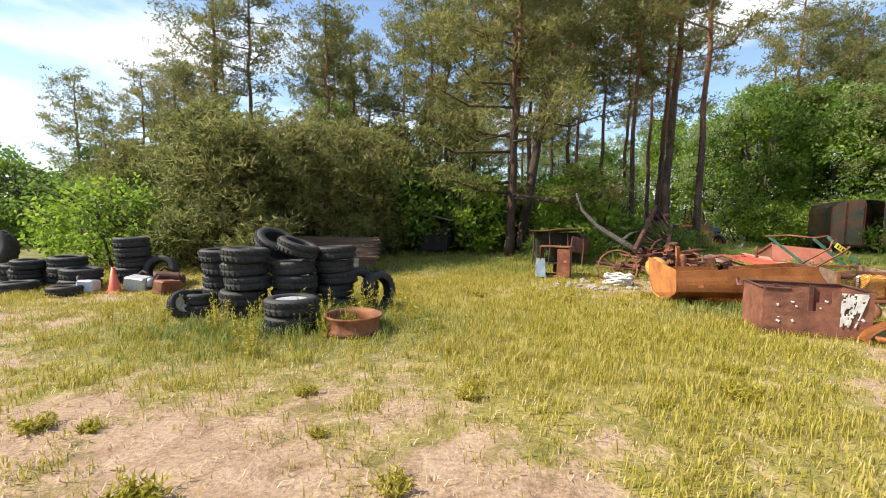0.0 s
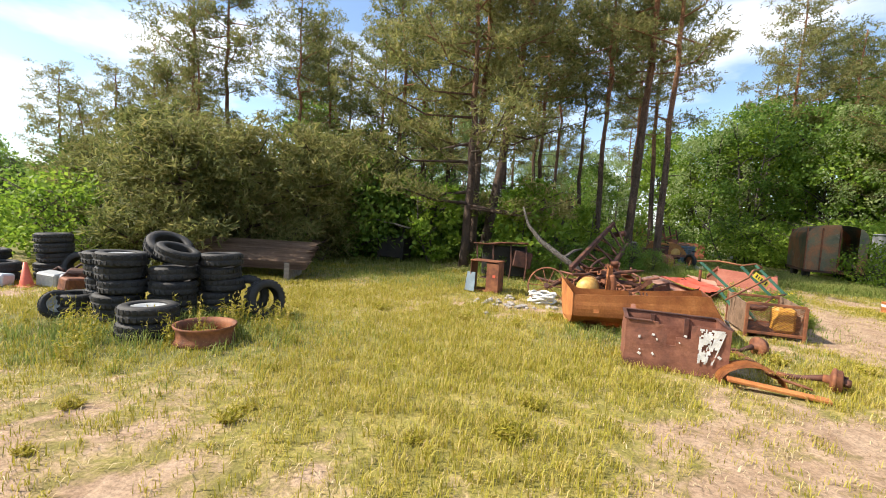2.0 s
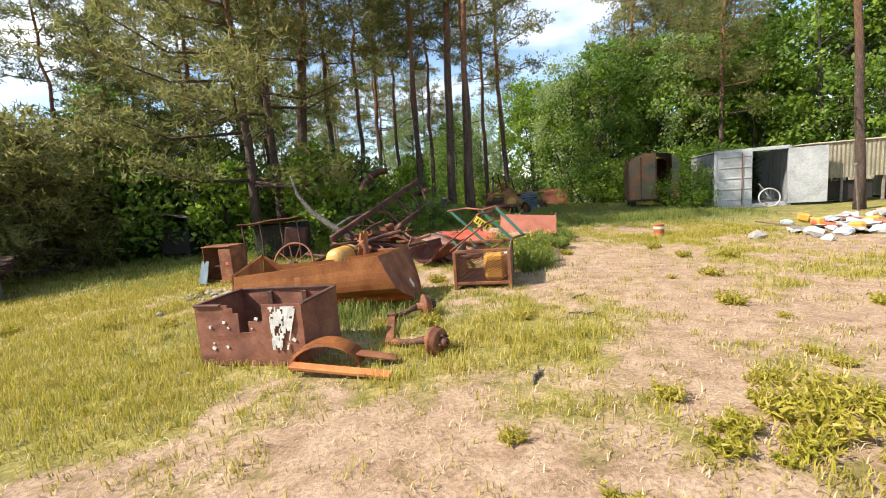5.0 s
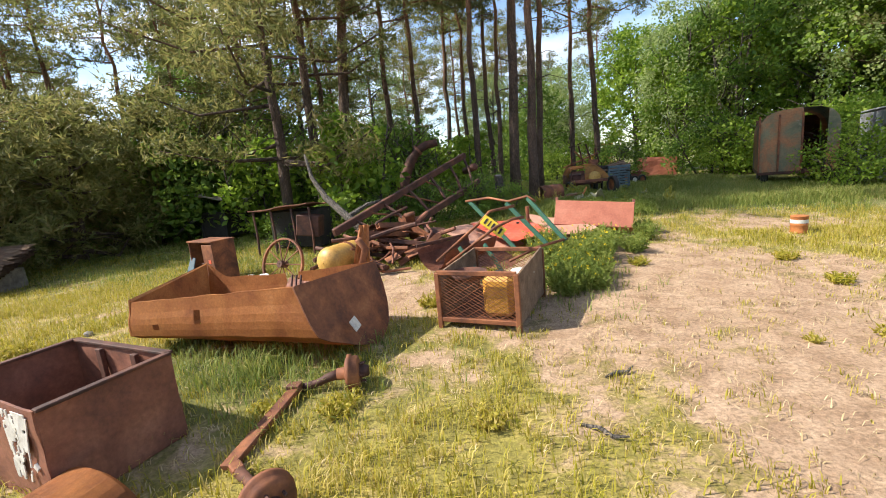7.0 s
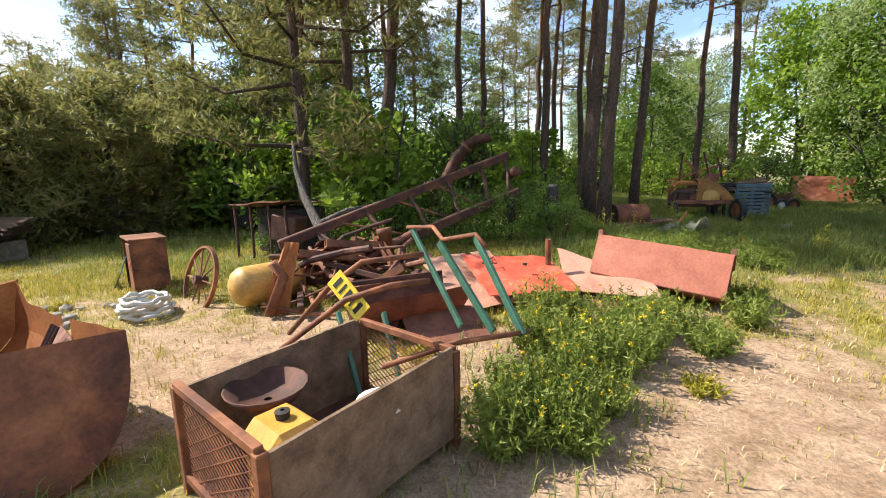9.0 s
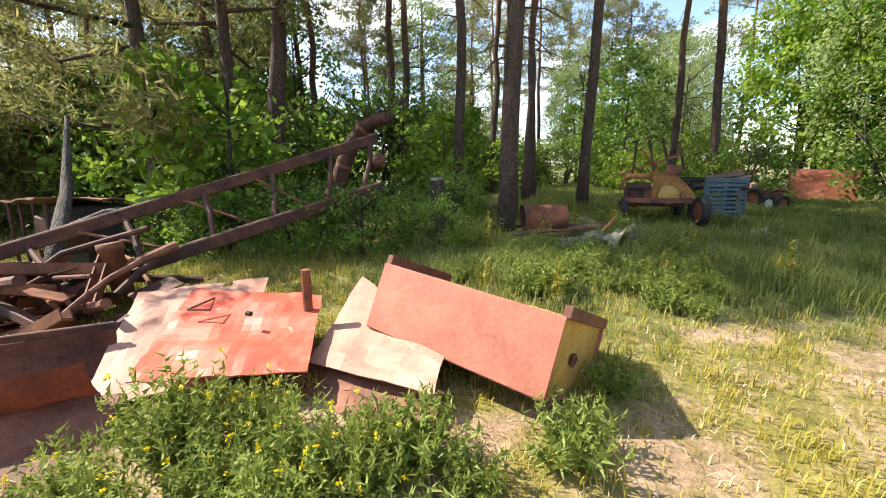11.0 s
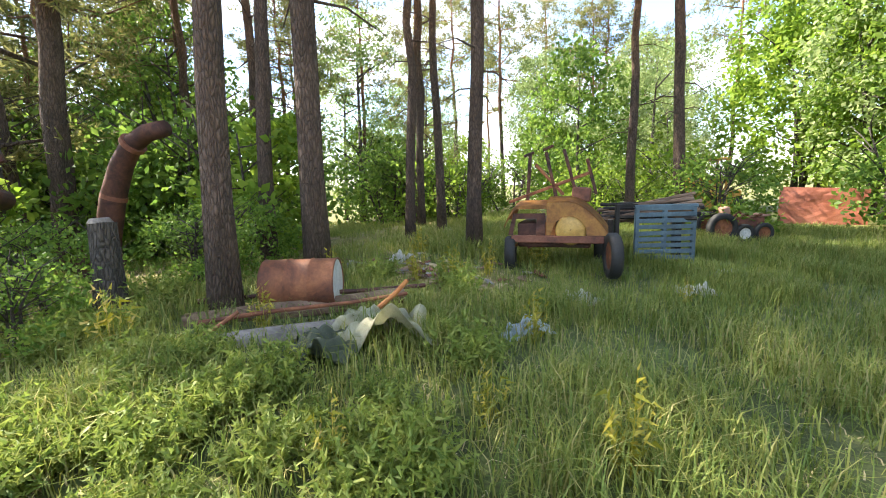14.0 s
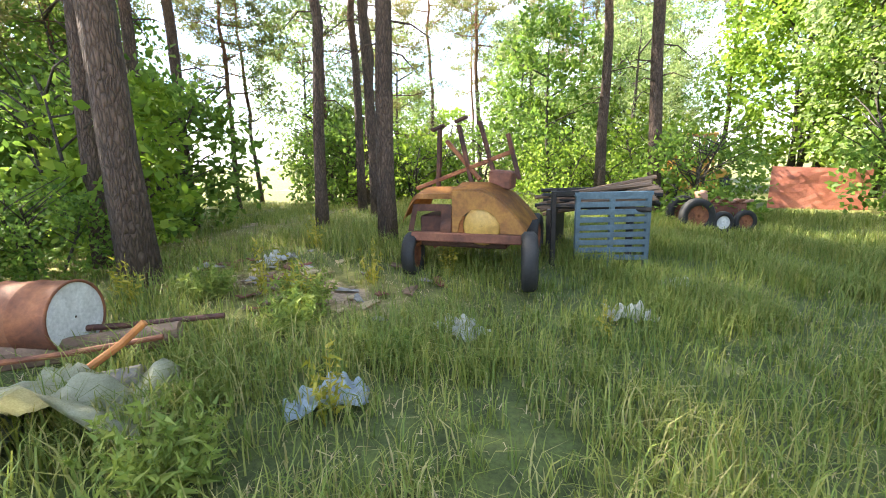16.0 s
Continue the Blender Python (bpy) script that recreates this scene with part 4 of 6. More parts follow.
bm = bmesh.new()
nv = 20
grid = [[bm.verts.new(hull(i / n, j / nv)) for j in range(nv + 1)] for i in range(n + 1)]
for i in range(n):
    for j in range(nv):
        u, v = (i + 0.5) / n, (j + 0.5) / nv
        hole = (0.42 < u < 0.47 and 0.1 < v < 0.2) or (0.5 < u < 0.57 and v > 0.9) or (0.15 < u < 0.2 and 0.18 < v < 0.26) or (0.62 < u < 0.66 and 0.9 < v < 0.97)
        if not hole:
            bm.faces.new((grid[i][j], grid[i + 1][j], grid[i + 1][j + 1], grid[i][j + 1]))
bmesh.ops.solidify(bm, geom=bm.faces[:], thickness=0.012)
part("shell", bm, M_RUST_ORANGE, t, smooth_faces=False)
for u, name in ((1.0, "end_plate"), (0.0, "end_plate")):
    bm = bmesh.new()
    rimv = [bm.verts.new(hull(u, j / nv) + Vector((0.012 if u else -0.012, 0, 0))) for j in range(nv + 1)]
    bm.faces.new(rimv)
    bmesh.ops.triangulate(bm, faces=bm.faces[:])
    bmesh.ops.solidify(bm, geom=bm.faces[:], thickness=0.012)
    part(name, bm, M_RUST if u else M_RUST_ORANGE, t)
bm = bmesh.new()
add_box(bm, (1.4, -0.28, 0.32), (0.012, 0.12, 0.11), (8, -28, 4), 0)
part("patch", bm, M_WHITE, t, "torn white label")
bm = bmesh.new()
add_sheet(bm, (0.0, 0.1, 0.08), (0.5, 0.0, 0.08), (0.4, 0.5, 0.5), (0.1, 0.52, 0.55), 0.01, 6, 0.03, 2)
part("bent_flap", bm, M_RUST_BROWN, t, "bent flap of plate inside")
for k in range(3):
    bm = bmesh.new()
    add_tube(bm, [(0.2 + 0.06 * k, 0.45, 0.6), (0.24 + 0.06 * k, 0.3, 0.35), (0.3 + 0.08 * k, 0.1, 0.1)], 0.012, 6)
    part("rod", bm, M_RUST_DARK, t)

# ---- riveted box with flaking paint ----
t = thing("steel_box", 4.68, 5.5, rise(4.68, 5.5), -18, "open brown steel box with flaking white paint", "box")
W, D, H = 1.14, 0.72, 0.6
rag = lambda u, v: not (0.3 < u < 0.62 and v > 0.72 + 0.25 * abs(math.sin(u * 23)) * (u < 0.4)) and not (0.42 < u < 0.5 and v > 0.55)
for name, cs, seed, keep in (
    ("front_panel", ((-W / 2, -D / 2, 0), (W / 2, -D / 2, 0), (W / 2, -D / 2, H), (-W / 2, -D / 2, H)), 1, rag),
    ("back_panel", ((W / 2, D / 2, 0), (-W / 2, D / 2, 0), (-W / 2, D / 2, H), (W / 2, D / 2, H)), 2, None),
    ("side_panel", ((-W / 2, D / 2, 0), (-W / 2, -D / 2, 0), (-W / 2, -D / 2, H), (-W / 2, D / 2, H)), 3, None),
    ("side_panel", ((W / 2, -D / 2, 0), (W / 2, D / 2, 0), (W / 2, D / 2, H), (W / 2, -D / 2, H)), 4, None),
    ("floor_panel", ((-W / 2, -D / 2, 0.03), (W / 2, -D / 2, 0.03), (W / 2, D / 2, 0.03), (-W / 2, D / 2, 0.03)), 5, None),
):
    bm = bmesh.new()
    add_sheet(bm, *cs, 0.014, 22, 0.012, seed, keep)
    part(name, bm, M_RUST_BROWN, t)
for c, s in (((0, D / 2, H), (W, 0.05, 0.02)), ((-W / 2, 0, H), (0.05, D, 0.02)), ((W / 2, 0, H), (0.05, D, 0.02)), ((-W * 0.37, -D / 2, H), (W * 0.25, 0.05, 0.02))):
    bm = bmesh.new()
    add_box(bm, c, s, bevel=0.004)
    part("rim_strip", bm, M_RUST_DARK, t)
for px in (-0.2, 0.22):
    bm = bmesh.new()
    add_box(bm, (px, D / 2 - 0.03, H / 2), (0.06, 0.03, H * 0.9), bevel=0.004)
    part("stiffener", bm, M_RUST_DARK, t)
bm = bmesh.new()
add_sheet(bm, (0.24, -D / 2 - 0.022, 0.16), (0.4, -D / 2 - 0.022, 0.16), (0.52, -D / 2 - 0.022, H - 0.02), (0.24, -D / 2 - 0.022, H - 0.02), 0.005, 18, 0.006, 6, lambda u, v: noise.noise(Vector((u * 4, v * 4, 3.3))) + 0.5 * noise.noise(Vector((u * 11, v * 11, 1))) > -0.12 - 0.3 * (v > 0.8))
part("paint_patch", bm, M_WHITE, t, "patch of flaking white paint")
frng = random.Random(14)
for k in range(9):
    bm = bmesh.new()
    fx, fz, fs = frng.uniform(-W / 2 + 0.05, W / 2 - 0.08), frng.uniform(0.08, H - 0.08), frng.uniform(0.01, 0.03)
    add_box(bm, (fx, -D / 2 - 0.013, fz), (fs * 1.3, 0.016, fs), (0, frng.uniform(0, 90), 0), 0)
    part("paint_flake", bm, M_WHITE, t, "flake of old white paint")

# curved mudguard and bars in front of it
t = thing("mudguard", 5.3, 4.9, rise(5.3, 4.9), -14, "arched orange-rusted mudguard lying on the ground", "mudguard")
bm = bmesh.new()
prof = [(0.34 * math.cos(a), 0.25 * math.sin(a)) for a in np.linspace(0.12, math.pi * 0.97, 16)]
rows = []
for px, pz in prof:
    rows.append([bm.verts.new((px + 0.02, -0.12, pz)), bm.verts.new((px, -0.1, pz + 0.02)), bm.verts.new((px, 0.1, pz + 0.025)), bm.verts.new((px + 0.02, 0.12, pz))])
for a, b in zip(rows, rows[1:]):
    for j in range(3):
        bm.faces.new((a[j], b[j], b[j + 1], a[j + 1]))
bmesh.ops.solidify(bm, geom=bm.faces[:], thickness=0.01)
part("arch", bm, M_RUST_ORANGE, t, smooth_faces=False)
bm = bmesh.new()
add_box(bm, (0.2, -0.22, 0.07), (0.95, 0.09, 0.035), (10, 4, -6))
part("running_board", bm, M_RUST_ORANGE, t)
bm = bmesh.new()
add_box(bm, (0.42, 0.05, 0.1), (0.45, 0.14, 0.02), (0, 14, 12))
part("bracket", bm, M_RUST, t)

t = thing("flat_bar", 5.89, 5.75, rise(5.89, 5.75) + 0.05, 88, "long rusty flat steel bar on the sand", "bar")
bm = bmesh.new()
add_box(bm, (0, 0, 0), (0.92, 0.09, 0.04), (0, -2, 0))
part("bar", bm, M_RUST, t)
bm = bmesh.new()
add_box(bm, (0.4, 0, 0.03), (0.08, 0.11, 0.06))
part("lug", bm, M_RUST_DARK, t)


def stub_axle(x, y, aim, reach, label):
    """A brake drum with its hub, studs and a torn-off length of axle."""
    t = thing("stub_axle", x, y, rise(x, y) + 0.125, 0, label, "axle", "broken axles")
    d = Vector(aim).normalized()
    turn = d.to_track_quat("Z", "Y").to_matrix().to_4x4()
    bm = bmesh.new()
    add_lathe(bm, [(0.02, -0.06), (0.1, -0.06), (0.13, -0.045), (0.13, 0.0), (0.145, 0.005), (0.145, 0.03), (0.1, 0.05), (0.05, 0.06), (0.045, 0.12), (0.01, 0.12)], 24, turn)
    drum = part("brake_drum", bm, M_RUST, t, smooth_faces=True)
    bm = bmesh.new()
    add_lathe(bm, [(0.01, -0.13), (0.04, -0.13), (0.05, -0.1), (0.05, -0.055)], 14, turn)
    part("hub", bm, M_RUST_DARK, drum, smooth_faces=True)
    for k in range(5):
        a = k * 1.2566
        bm = bmesh.new()
        add_tube(bm, [turn @ Vector((0.075 * math.cos(a), 0.075 * math.sin(a), -0.1)), turn @ Vector((0.075 * math.cos(a), 0.075 * math.sin(a), -0.05))], 0.009, 5)
        part("stud", bm, M_RUST_DARK, drum)
    bm = bmesh.new()
    add_tube(bm, [d * 0.1, d * 0.2 + Vector((0, 0, -0.02)), d * reach * 0.6 + Vector((0, 0, -0.05)), d * reach + Vector((0, 0, -0.085))], [0.045, 0.034, 0.03, 0.036], 10, 0.05, 3)
    part("beam", bm, M_RUST_DARK, t, smooth_faces=True)
    bm = bmesh.new()
    add_box(bm, d * reach + Vector((0, 0, -0.07)), (0.1, 0.07, 0.05), (0, 0, math.degrees(math.atan2(d.y, d.x))), 0.01)
    part("spring_pad", bm, M_RUST, t)


stub_axle(6.33, 4.95, (-0.7, 0.6, 0), 0.5, "rusty brake drum on a broken axle on sand")
stub_axle(6.34, 6.27, (-0.95, -0.2, 0), 0.45, "dark rusty brake drum on a torn axle in grass")

# sticks on the sand
for x, y, l, a in ((7.05, 4.15, 0.28, 60), (8.1, 5.6, 0.3, -40), (8.4, 6.3, 0.25, 20)):
    t = thing("stick", x, y, rise(x, y) + 0.012, a, "short bare stick on the sand", "stick", "sticks")
    bm = bmesh.new()
    add_tube(bm, [(-l / 2, 0, 0), (-0.02, 0.015, 0.012), (l * 0.2, -0.01, 0.01), (l / 2, 0.02, 0.03)], [0.008, 0.016, 0.013, 0.006], 6, 0.1, 2)
    part("stick", bm, M_DEADWOOD, t)


# ---- mesh cage with scrap in it ----
t = thing("mesh_cage", 7.5, 7.9, rise(7.5, 7.9), -18, "rusty steel cage with mesh ends and plywood sides", "cage")
W, D, H = 0.84, 1.18, 0.6
for px in (-W / 2, W / 2):
    for py in (-D / 2, D / 2):
        bm = bmesh.new()
        add_box(bm, (px, py, H / 2 - 0.02), (0.05, 0.05, H + 0.04), bevel=0.005)
        part("post", bm, M_RUST, t)
for py in (-D / 2, D / 2):
    for pz in (0.1, H):
        bm = bmesh.new()
        add_box(bm, (0, py, pz), (W, 0.04, 0.045), bevel=0.004)
        part("rail", bm, M_RUST, t)
    bm = bmesh.new()
    cell, zz = 0.062, 0.036
    for i in range(-1, 17):
        for j in range(-1, 15):
            cx, cz = -W / 2 + 0.03 + i * cell, 0.13 + j * zz
            if (i + j) % 2 or not (cx > -W / 2 - 0.02 and cx + cell < W / 2 + 0.04 and cz + zz < H):
                continue
            for s in (1, -1):
                add_tube(bm, [(cx, py, cz + (0 if s > 0 else zz)), (cx + cell, py, cz + (zz if s > 0 else 0))], 0.0035, 4)
    for i in range(-1, 17):
        for j in range(-1, 15):
            cx, cz = -W / 2 + 0.03 + i * cell, 0.13 + j * zz
            if not (i + j) % 2 or not (cx > -W / 2 - 0.02 and cx + cell < W / 2 + 0.04 and cz + zz < H):
                continue
            add_tube(bm, [(cx, py, cz + zz), (cx + cell, py, cz)], 0.0035, 4)
    part("mesh_panel", bm, M_RUST, t, "expanded metal mesh")
for px in (-W / 2, W / 2):
    bm = bmesh.new()
    add_sheet(bm, (px, -D / 2 + 0.03, 0.06), (px, D / 2 - 0.03, 0.06), (px, D / 2 - 0.03, H + 0.03), (px, -D / 2 + 0.03, H - 0.02), 0.02, 10, 0.01, 5)
    part("side_board", bm, M_WOOD_BROWN, t, "weathered plywood side")
bm = bmesh.new()
add_box(bm, (0, 0, 0.08), (W, D, 0.03))
part("floor", bm, M_RUST_DARK, t)

t = thing("jerrycan", 7.56, 7.5, rise(7.56, 7.5) + 0.1, -18, "amber yellow plastic canister inside the cage", "canister")
bm = bmesh.new()
add_box(bm, (0, 0, 0.22), (0.32, 0.26, 0.43), bevel=0.05)
part("body", bm, M_PLASTIC_YELLOW, t)
bm = bmesh.new()
add_lathe(bm, [(0.03, 0.43), (0.035, 0.47), (0.01, 0.475)], 12)
part("cap", bm, M_BLACK, t)
t = thing("white_bucket", 7.82, 7.92, rise(7.82, 7.92) + 0.1, 0, "dirty white paint bucket inside the cage", "bucket")
bm = bmesh.new()
add_lathe(bm, [(0.01, 0), (0.1, 0), (0.122, 0.32), (0.132, 0.33), (0.128, 0.36), (0.01, 0.36)], 20)
part("pail", bm, M_WHITE, t, smooth_faces=True)
t = thing("rusty_pan", 7.22, 7.75, rise(7.22, 7.75) + 0.42, 10, "dented rusty pan on top of scrap", "pan")
bm = bmesh.new()
add_lathe(bm, [(0.02, 0.0), (0.16, 0.02), (0.22, 0.1), (0.21, 0.1), (0.15, 0.03), (0.02, 0.015)], 18)
part("pan", bm, M_RUST_DARK, t, smooth_faces=True)

# green barrow frame lying over the cage
t = thing("handcart", 7.7, 8.9, rise(7.7, 8.9), 0, "green painted steel handcart upturned on the cage", "handcart")
for a, b in (((-0.5, 0.7, 1.12), (0.14, 0.22, 0.42)), ((0.02, 0.1, 1.1), (0.5, -0.15, 0.56)), ((0.3, 0.1, 1.15), (0.72, -0.25, 0.6)), ((-0.62, -0.3, 0.62), (-0.3, -0.55, 0.15)), ((-0.3, -0.2, 0.62), (0.02, -0.5, 0.1))):
    bm = bmesh.new()
    a, b = Vector(a), Vector(b)
    turn = (b - a).to_track_quat("Z", "X").to_euler()
    add_box(bm, (a + b) / 2, (0.055, 0.03, (b - a).length), [math.degrees(v) for v in turn], 0.004)
    part("green_bar", bm, M_GREEN, t)
for pts in (((-0.55, 0.72, 1.12), (-0.2, 0.5, 1.16), (0.05, 0.1, 1.12), (0.3, 0.1, 1.17), (0.4, 0.02, 1.1)), ((0.0, -0.75, 0.5), (0.35, -0.45, 0.58), (0.75, -0.22, 0.62)), ((-0.9, -0.5, 0.5), (-0.35, -0.72, 0.95), (-0.2, -0.6, 1.08), (0.1, -0.35, 1.1)), ((-0.75, -0.75, 0.5), (-0.15, -0.85, 0.92), (0.05, -0.7, 0.98), (0.2, -0.5, 0.97))):
    bm = bmesh.new()
    add_tube(bm, pts, 0.018, 7)
    part("tube_handle", bm, M_RUST, t, smooth_faces=True)
t = thing("sign_plate", 7.53, 8.1, rise(7.53, 8.1) + 0.95, -15, "yellow plastic plate with black letters on scrap", "sign", rx=68, ry=38)
bm = bmesh.new()
add_box(bm, (0, 0, 0), (0.3, 0.12, 0.008), bevel=0.003)
part("plate", bm, M_SIGN, t)
for k in range(5):
    bm = bmesh.new()
    add_box(bm, (-0.1 + 0.05 * k, 0, 0.006), (0.014 if k % 2 else 0.026, 0.07, 0.004), bevel=0)
    part("letter_bar", bm, M_BLACK, t)

# ---- yellow pressure tank ----
t = thing("pressure_tank", 4.95, 10.1, rise(4.95, 10.1) + 0.28, 68, "faded yellow steel pressure tank lying down", "tank")
bm = bmesh.new()
prof = [(0.01, -0.46), (0.1, -0.45), (0.19, -0.4), (0.235, -0.33), (0.24, -0.3), (0.24, 0.3), (0.235, 0.33), (0.19, 0.4), (0.1, 0.45), (0.01, 0.46)]
add_lathe(bm, prof, 26, pose(0, 0, 0, 0, 90, 0))
part("vessel", bm, M_YELLOW, t, smooth_faces=True)
bm = bmesh.new()
add_lathe(bm, [(0.24, 0.08), (0.252, 0.08), (0.252, 0.14), (0.24, 0.14)], 26, pose(0, 0, 0, 0, 90, 0), True)
part("band", bm, M_RUST, t)
bm = bmesh.new()
add_tube(bm, [(0.3, -0.2, 0.15), (0.1, -0.27, 0.02), (-0.2, -0.28, -0.2)], 0.012, 6)
part("rod", bm, M_RUST_DARK, t)

# ---- conveyor boom ----
t = thing("conveyor_boom", 5.5, 11.5, rise(5.5, 11.5), 0, "long rusty lattice conveyor boom on a scrap heap", "conveyor")
U0, U1 = Vector((-0.85, -0.85, 0.5)), Vector((1.43, 2.9, 1.75))
L0, L1 = Vector((0.0, -0.7, 0.22)), Vector((1.75, 2.45, 1.08))
for a, b in ((U0, U1), (L0, L1)):
    bm = bmesh.new()
    turn = [math.degrees(v) for v in (b - a).to_track_quat("Z", "Y").to_euler()]
    add_box(bm, (a + b) / 2, (0.1, 0.14, (b - a).length), turn, 0.014)
    part("rail", bm, M_RUST_DARK, t)
for f in (0.12, 0.3, 0.48, 0.66, 0.84, 0.98):
    a, b = U0.lerp(U1, f), L0.lerp(L1, max(0, f - 0.06))
    bm = bmesh.new()
    add_tube(bm, [a, a.lerp(b, 0.5) + Vector((0.03, 0, 0)), b], 0.032, 7)
    part("strut", bm, M_RUST_DARK, t)
for f in (0.2, 0.42, 0.6):
    a, b = U0.lerp(U1, f), L0.lerp(L1, f + 0.14)
    bm = bmesh.new()
    add_tube(bm, [a, b], 0.018, 6)
    part("brace", bm, M_RUST, t)
bm = bmesh.new()
add_lathe(bm, [(0.01, -0.22), (0.09, -0.22), (0.09, 0.22), (0.01, 0.22)], 14, Matrix.Translation(U1 + Vector((0.12, -0.2, -0.35))) @ pose(0, 0, 0, 78, 0, 40))
part("end_roller", bm, M_RUST_DARK, t, smooth_faces=True)
bm = bmesh.new()
add_lathe(bm, [(0.01, 0), (0.09, 0), (0.09, 0.42), (0.11, 0.43), (0.11, 0.5), (0.01, 0.5)], 14, pose(0.5, -0.2, 0.2, 4, -6, 0))
part("cylinder", bm, M_RUST, t, smooth_faces=True)

# spoked wheel, girders and plates of the heap
t = thing("spoked_wheel", 3.95, 9.95, rise(3.95, 9.95) + 0.28, -18, "thin rusty spoked cart wheel leaning on scrap", "wheel", rx=72)
bm = bmesh.new()
add_lathe(bm, [(0.42, -0.025), (0.45, -0.025), (0.45, 0.025), (0.42, 0.025)], 32, Matrix(), True)
part("felloe", bm, M_RUST, t)
for k in range(10):
    bm = bmesh.new()
    a = k * 0.628
    add_tube(bm, [(0.05 * math.cos(a), 0.05 * math.sin(a), 0), (0.43 * math.cos(a), 0.43 * math.sin(a), 0)], 0.011, 5)
    part("spoke", bm, M_RUST, t)
bm = bmesh.new()
add_lathe(bm, [(0.01, -0.08), (0.06, -0.08), (0.06, 0.08), (0.01, 0.08)], 14)
part("hub", bm, M_RUST_DARK, t)

srng = random.Random(8)
HEAP = [("girder", M_RUST_DARK, (1.2, 0.07, 0.07)), ("pipe", M_RUST, None), ("plate", M_RUST_DARK, (0.4, 0.28, 0.012)), ("channel", M_RUST, (0.9, 0.09, 0.03)), ("pipe", M_RUST_BROWN, None), ("rod", M_RUST_DARK, None), ("plate", M_RUST, (0.34, 0.24, 0.012))]
for k in range(72):
    name, mat, s = HEAP[k % len(HEAP)]
    x, y = 5.6 + srng.gauss(0, 0.55), 10.9 + srng.gauss(0, 0.45)
    f = math.exp(-(((x - 5.7) / 0.8) ** 2) - ((y - 11.0) / 0.7) ** 2)
    z = rise(x, y) + 0.06 + 0.75 * f * srng.uniform(0.1, 1.0)
    t = thing("scrap_" + name, x, y, z, srng.uniform(0, 360), "rusty steel %s in a tangled scrap heap" % name, "scrap", "scrap heap", rx=srng.uniform(-24, 24), ry=srng.uniform(-28, 28))
    bm = bmesh.new()
    if s:
        q = srng.uniform(0.6, 1.0)
        add_box(bm, (0, 0, 0), (s[0] * q, s[1], s[2]), bevel=0.006)
        if name == "channel":
            add_box(bm, (0, s[1] * 0.45, 0.04), (s[0] * q, 0.012, 0.09), bevel=0)
            add_box(bm, (0, -s[1] * 0.45, 0.04), (s[0] * q, 0.012, 0.09), bevel=0)
    else:
        q = srng.uniform(0.3, 0.7)
        add_tube(bm, [(-q, 0, 0), (-q * 0.3, srng.uniform(-0.1, 0.1), srng.uniform(-0.05, 0.1)), (q * 0.4, srng.uniform(-0.1, 0.1), 0.03), (q, 0, 0)], srng.uniform(0.014, 0.045), 8)
    part("body", bm, mat, t)
# upright bent orange plates at the west end of the heap
t = thing("bent_plate", 5.35, 9.75, rise(5.35, 9.75), 15, "tall bent orange-rusted plate standing in the heap", "scrap")
bm = bmesh.new()
add_sheet(bm, (-0.16, 0, 0.0), (0.14, 0.05, 0.0), (0.22, 0.3, 0.8), (0.06, 0.26, 0.82), 0.012, 8, 0.06, 5)
part("plate", bm, M_RUST_ORANGE, t)
bm = bmesh.new()
add_tube(bm, [(0.0, -0.1, 0.05), (0.12, 0.05, 0.45), (0.02, 0.0, 0.62)], 0.06, 9)
part("pipe_stub", bm, M_RUST, t, smooth_faces=True)

# ---- red sheets ----
def loose_sheet(name, cs, mat, label, seed, n=14, warp=0.03, thick=0.008, keep=None):
    base = Vector(cs[0])
    t = thing(name, base.x, base.y, base.z, 0, label, "sheet")
    bm = bmesh.new()
    add_sheet(bm, *[Vector(c) - base for c in cs], thick, n, warp, seed, keep)
    part("plate", bm, mat, t)
    return t


loose_sheet("faded_sheet", ((7.5, 10.1, 0.2), (8.05, 10.75, 0.22), (7.3, 11.8, 0.55), (6.55, 11.1, 0.52)), M_PINK_SHEET, "faded pink-brown steel sheet sloping on scrap", 3, keep=lambda u, v: not (0.62 < u < 0.75 and v > 0.93))
red = loose_sheet("red_sheet", ((7.75, 10.25, 0.36), (8.62, 10.75, 0.36), (8.15, 11.5, 0.56), (7.1, 11.2, 0.58)), M_RED_PAINT, "bright red painted steel sheet with bare patches", 6, 16, 0.04)
bm = bmesh.new()
add_tube(bm, [(-0.26, 0.6, 0.21), (-0.1, 0.66, 0.21), (-0.17, 0.76, 0.26), (-0.26, 0.6, 0.21)], 0.008, 5)
part("triangle_handle", bm, M_RUST_DARK, red)
bm = bmesh.new()
add_box(bm, (0.22, 0.7, 0.21), (0.05, 0.03, 0.03), bevel=0.005)
part("latch", bm, M_BLACK, red)
loose_sheet("pink_sheet", ((8.45, 10.95, 0.3), (9.4, 10.85, 0.32), (9.3, 11.3, 0.45), (8.2, 12.0, 0.58)), M_PINK_SHEET, "faded pink steel sheet beside the red one", 9)
loose_sheet("lower_sheet", ((8.2, 10.75, 0.12), (9.45, 10.7, 0.18), (9.4, 11.0, 0.28), (8.3, 11.2, 0.3)), M_RUST_BROWN, "brown steel sheet under the red ones", 12)
t = thing("post_stub", 8.18, 11.3, rise(8.18, 11.3), 10, "short rusty steel post among red sheets", "post")
bm = bmesh.new()
add_tube(bm, [(0, 0, 0), (0, 0, 0.6)], 0.035, 10)
part("post", bm, M_RUST, t)
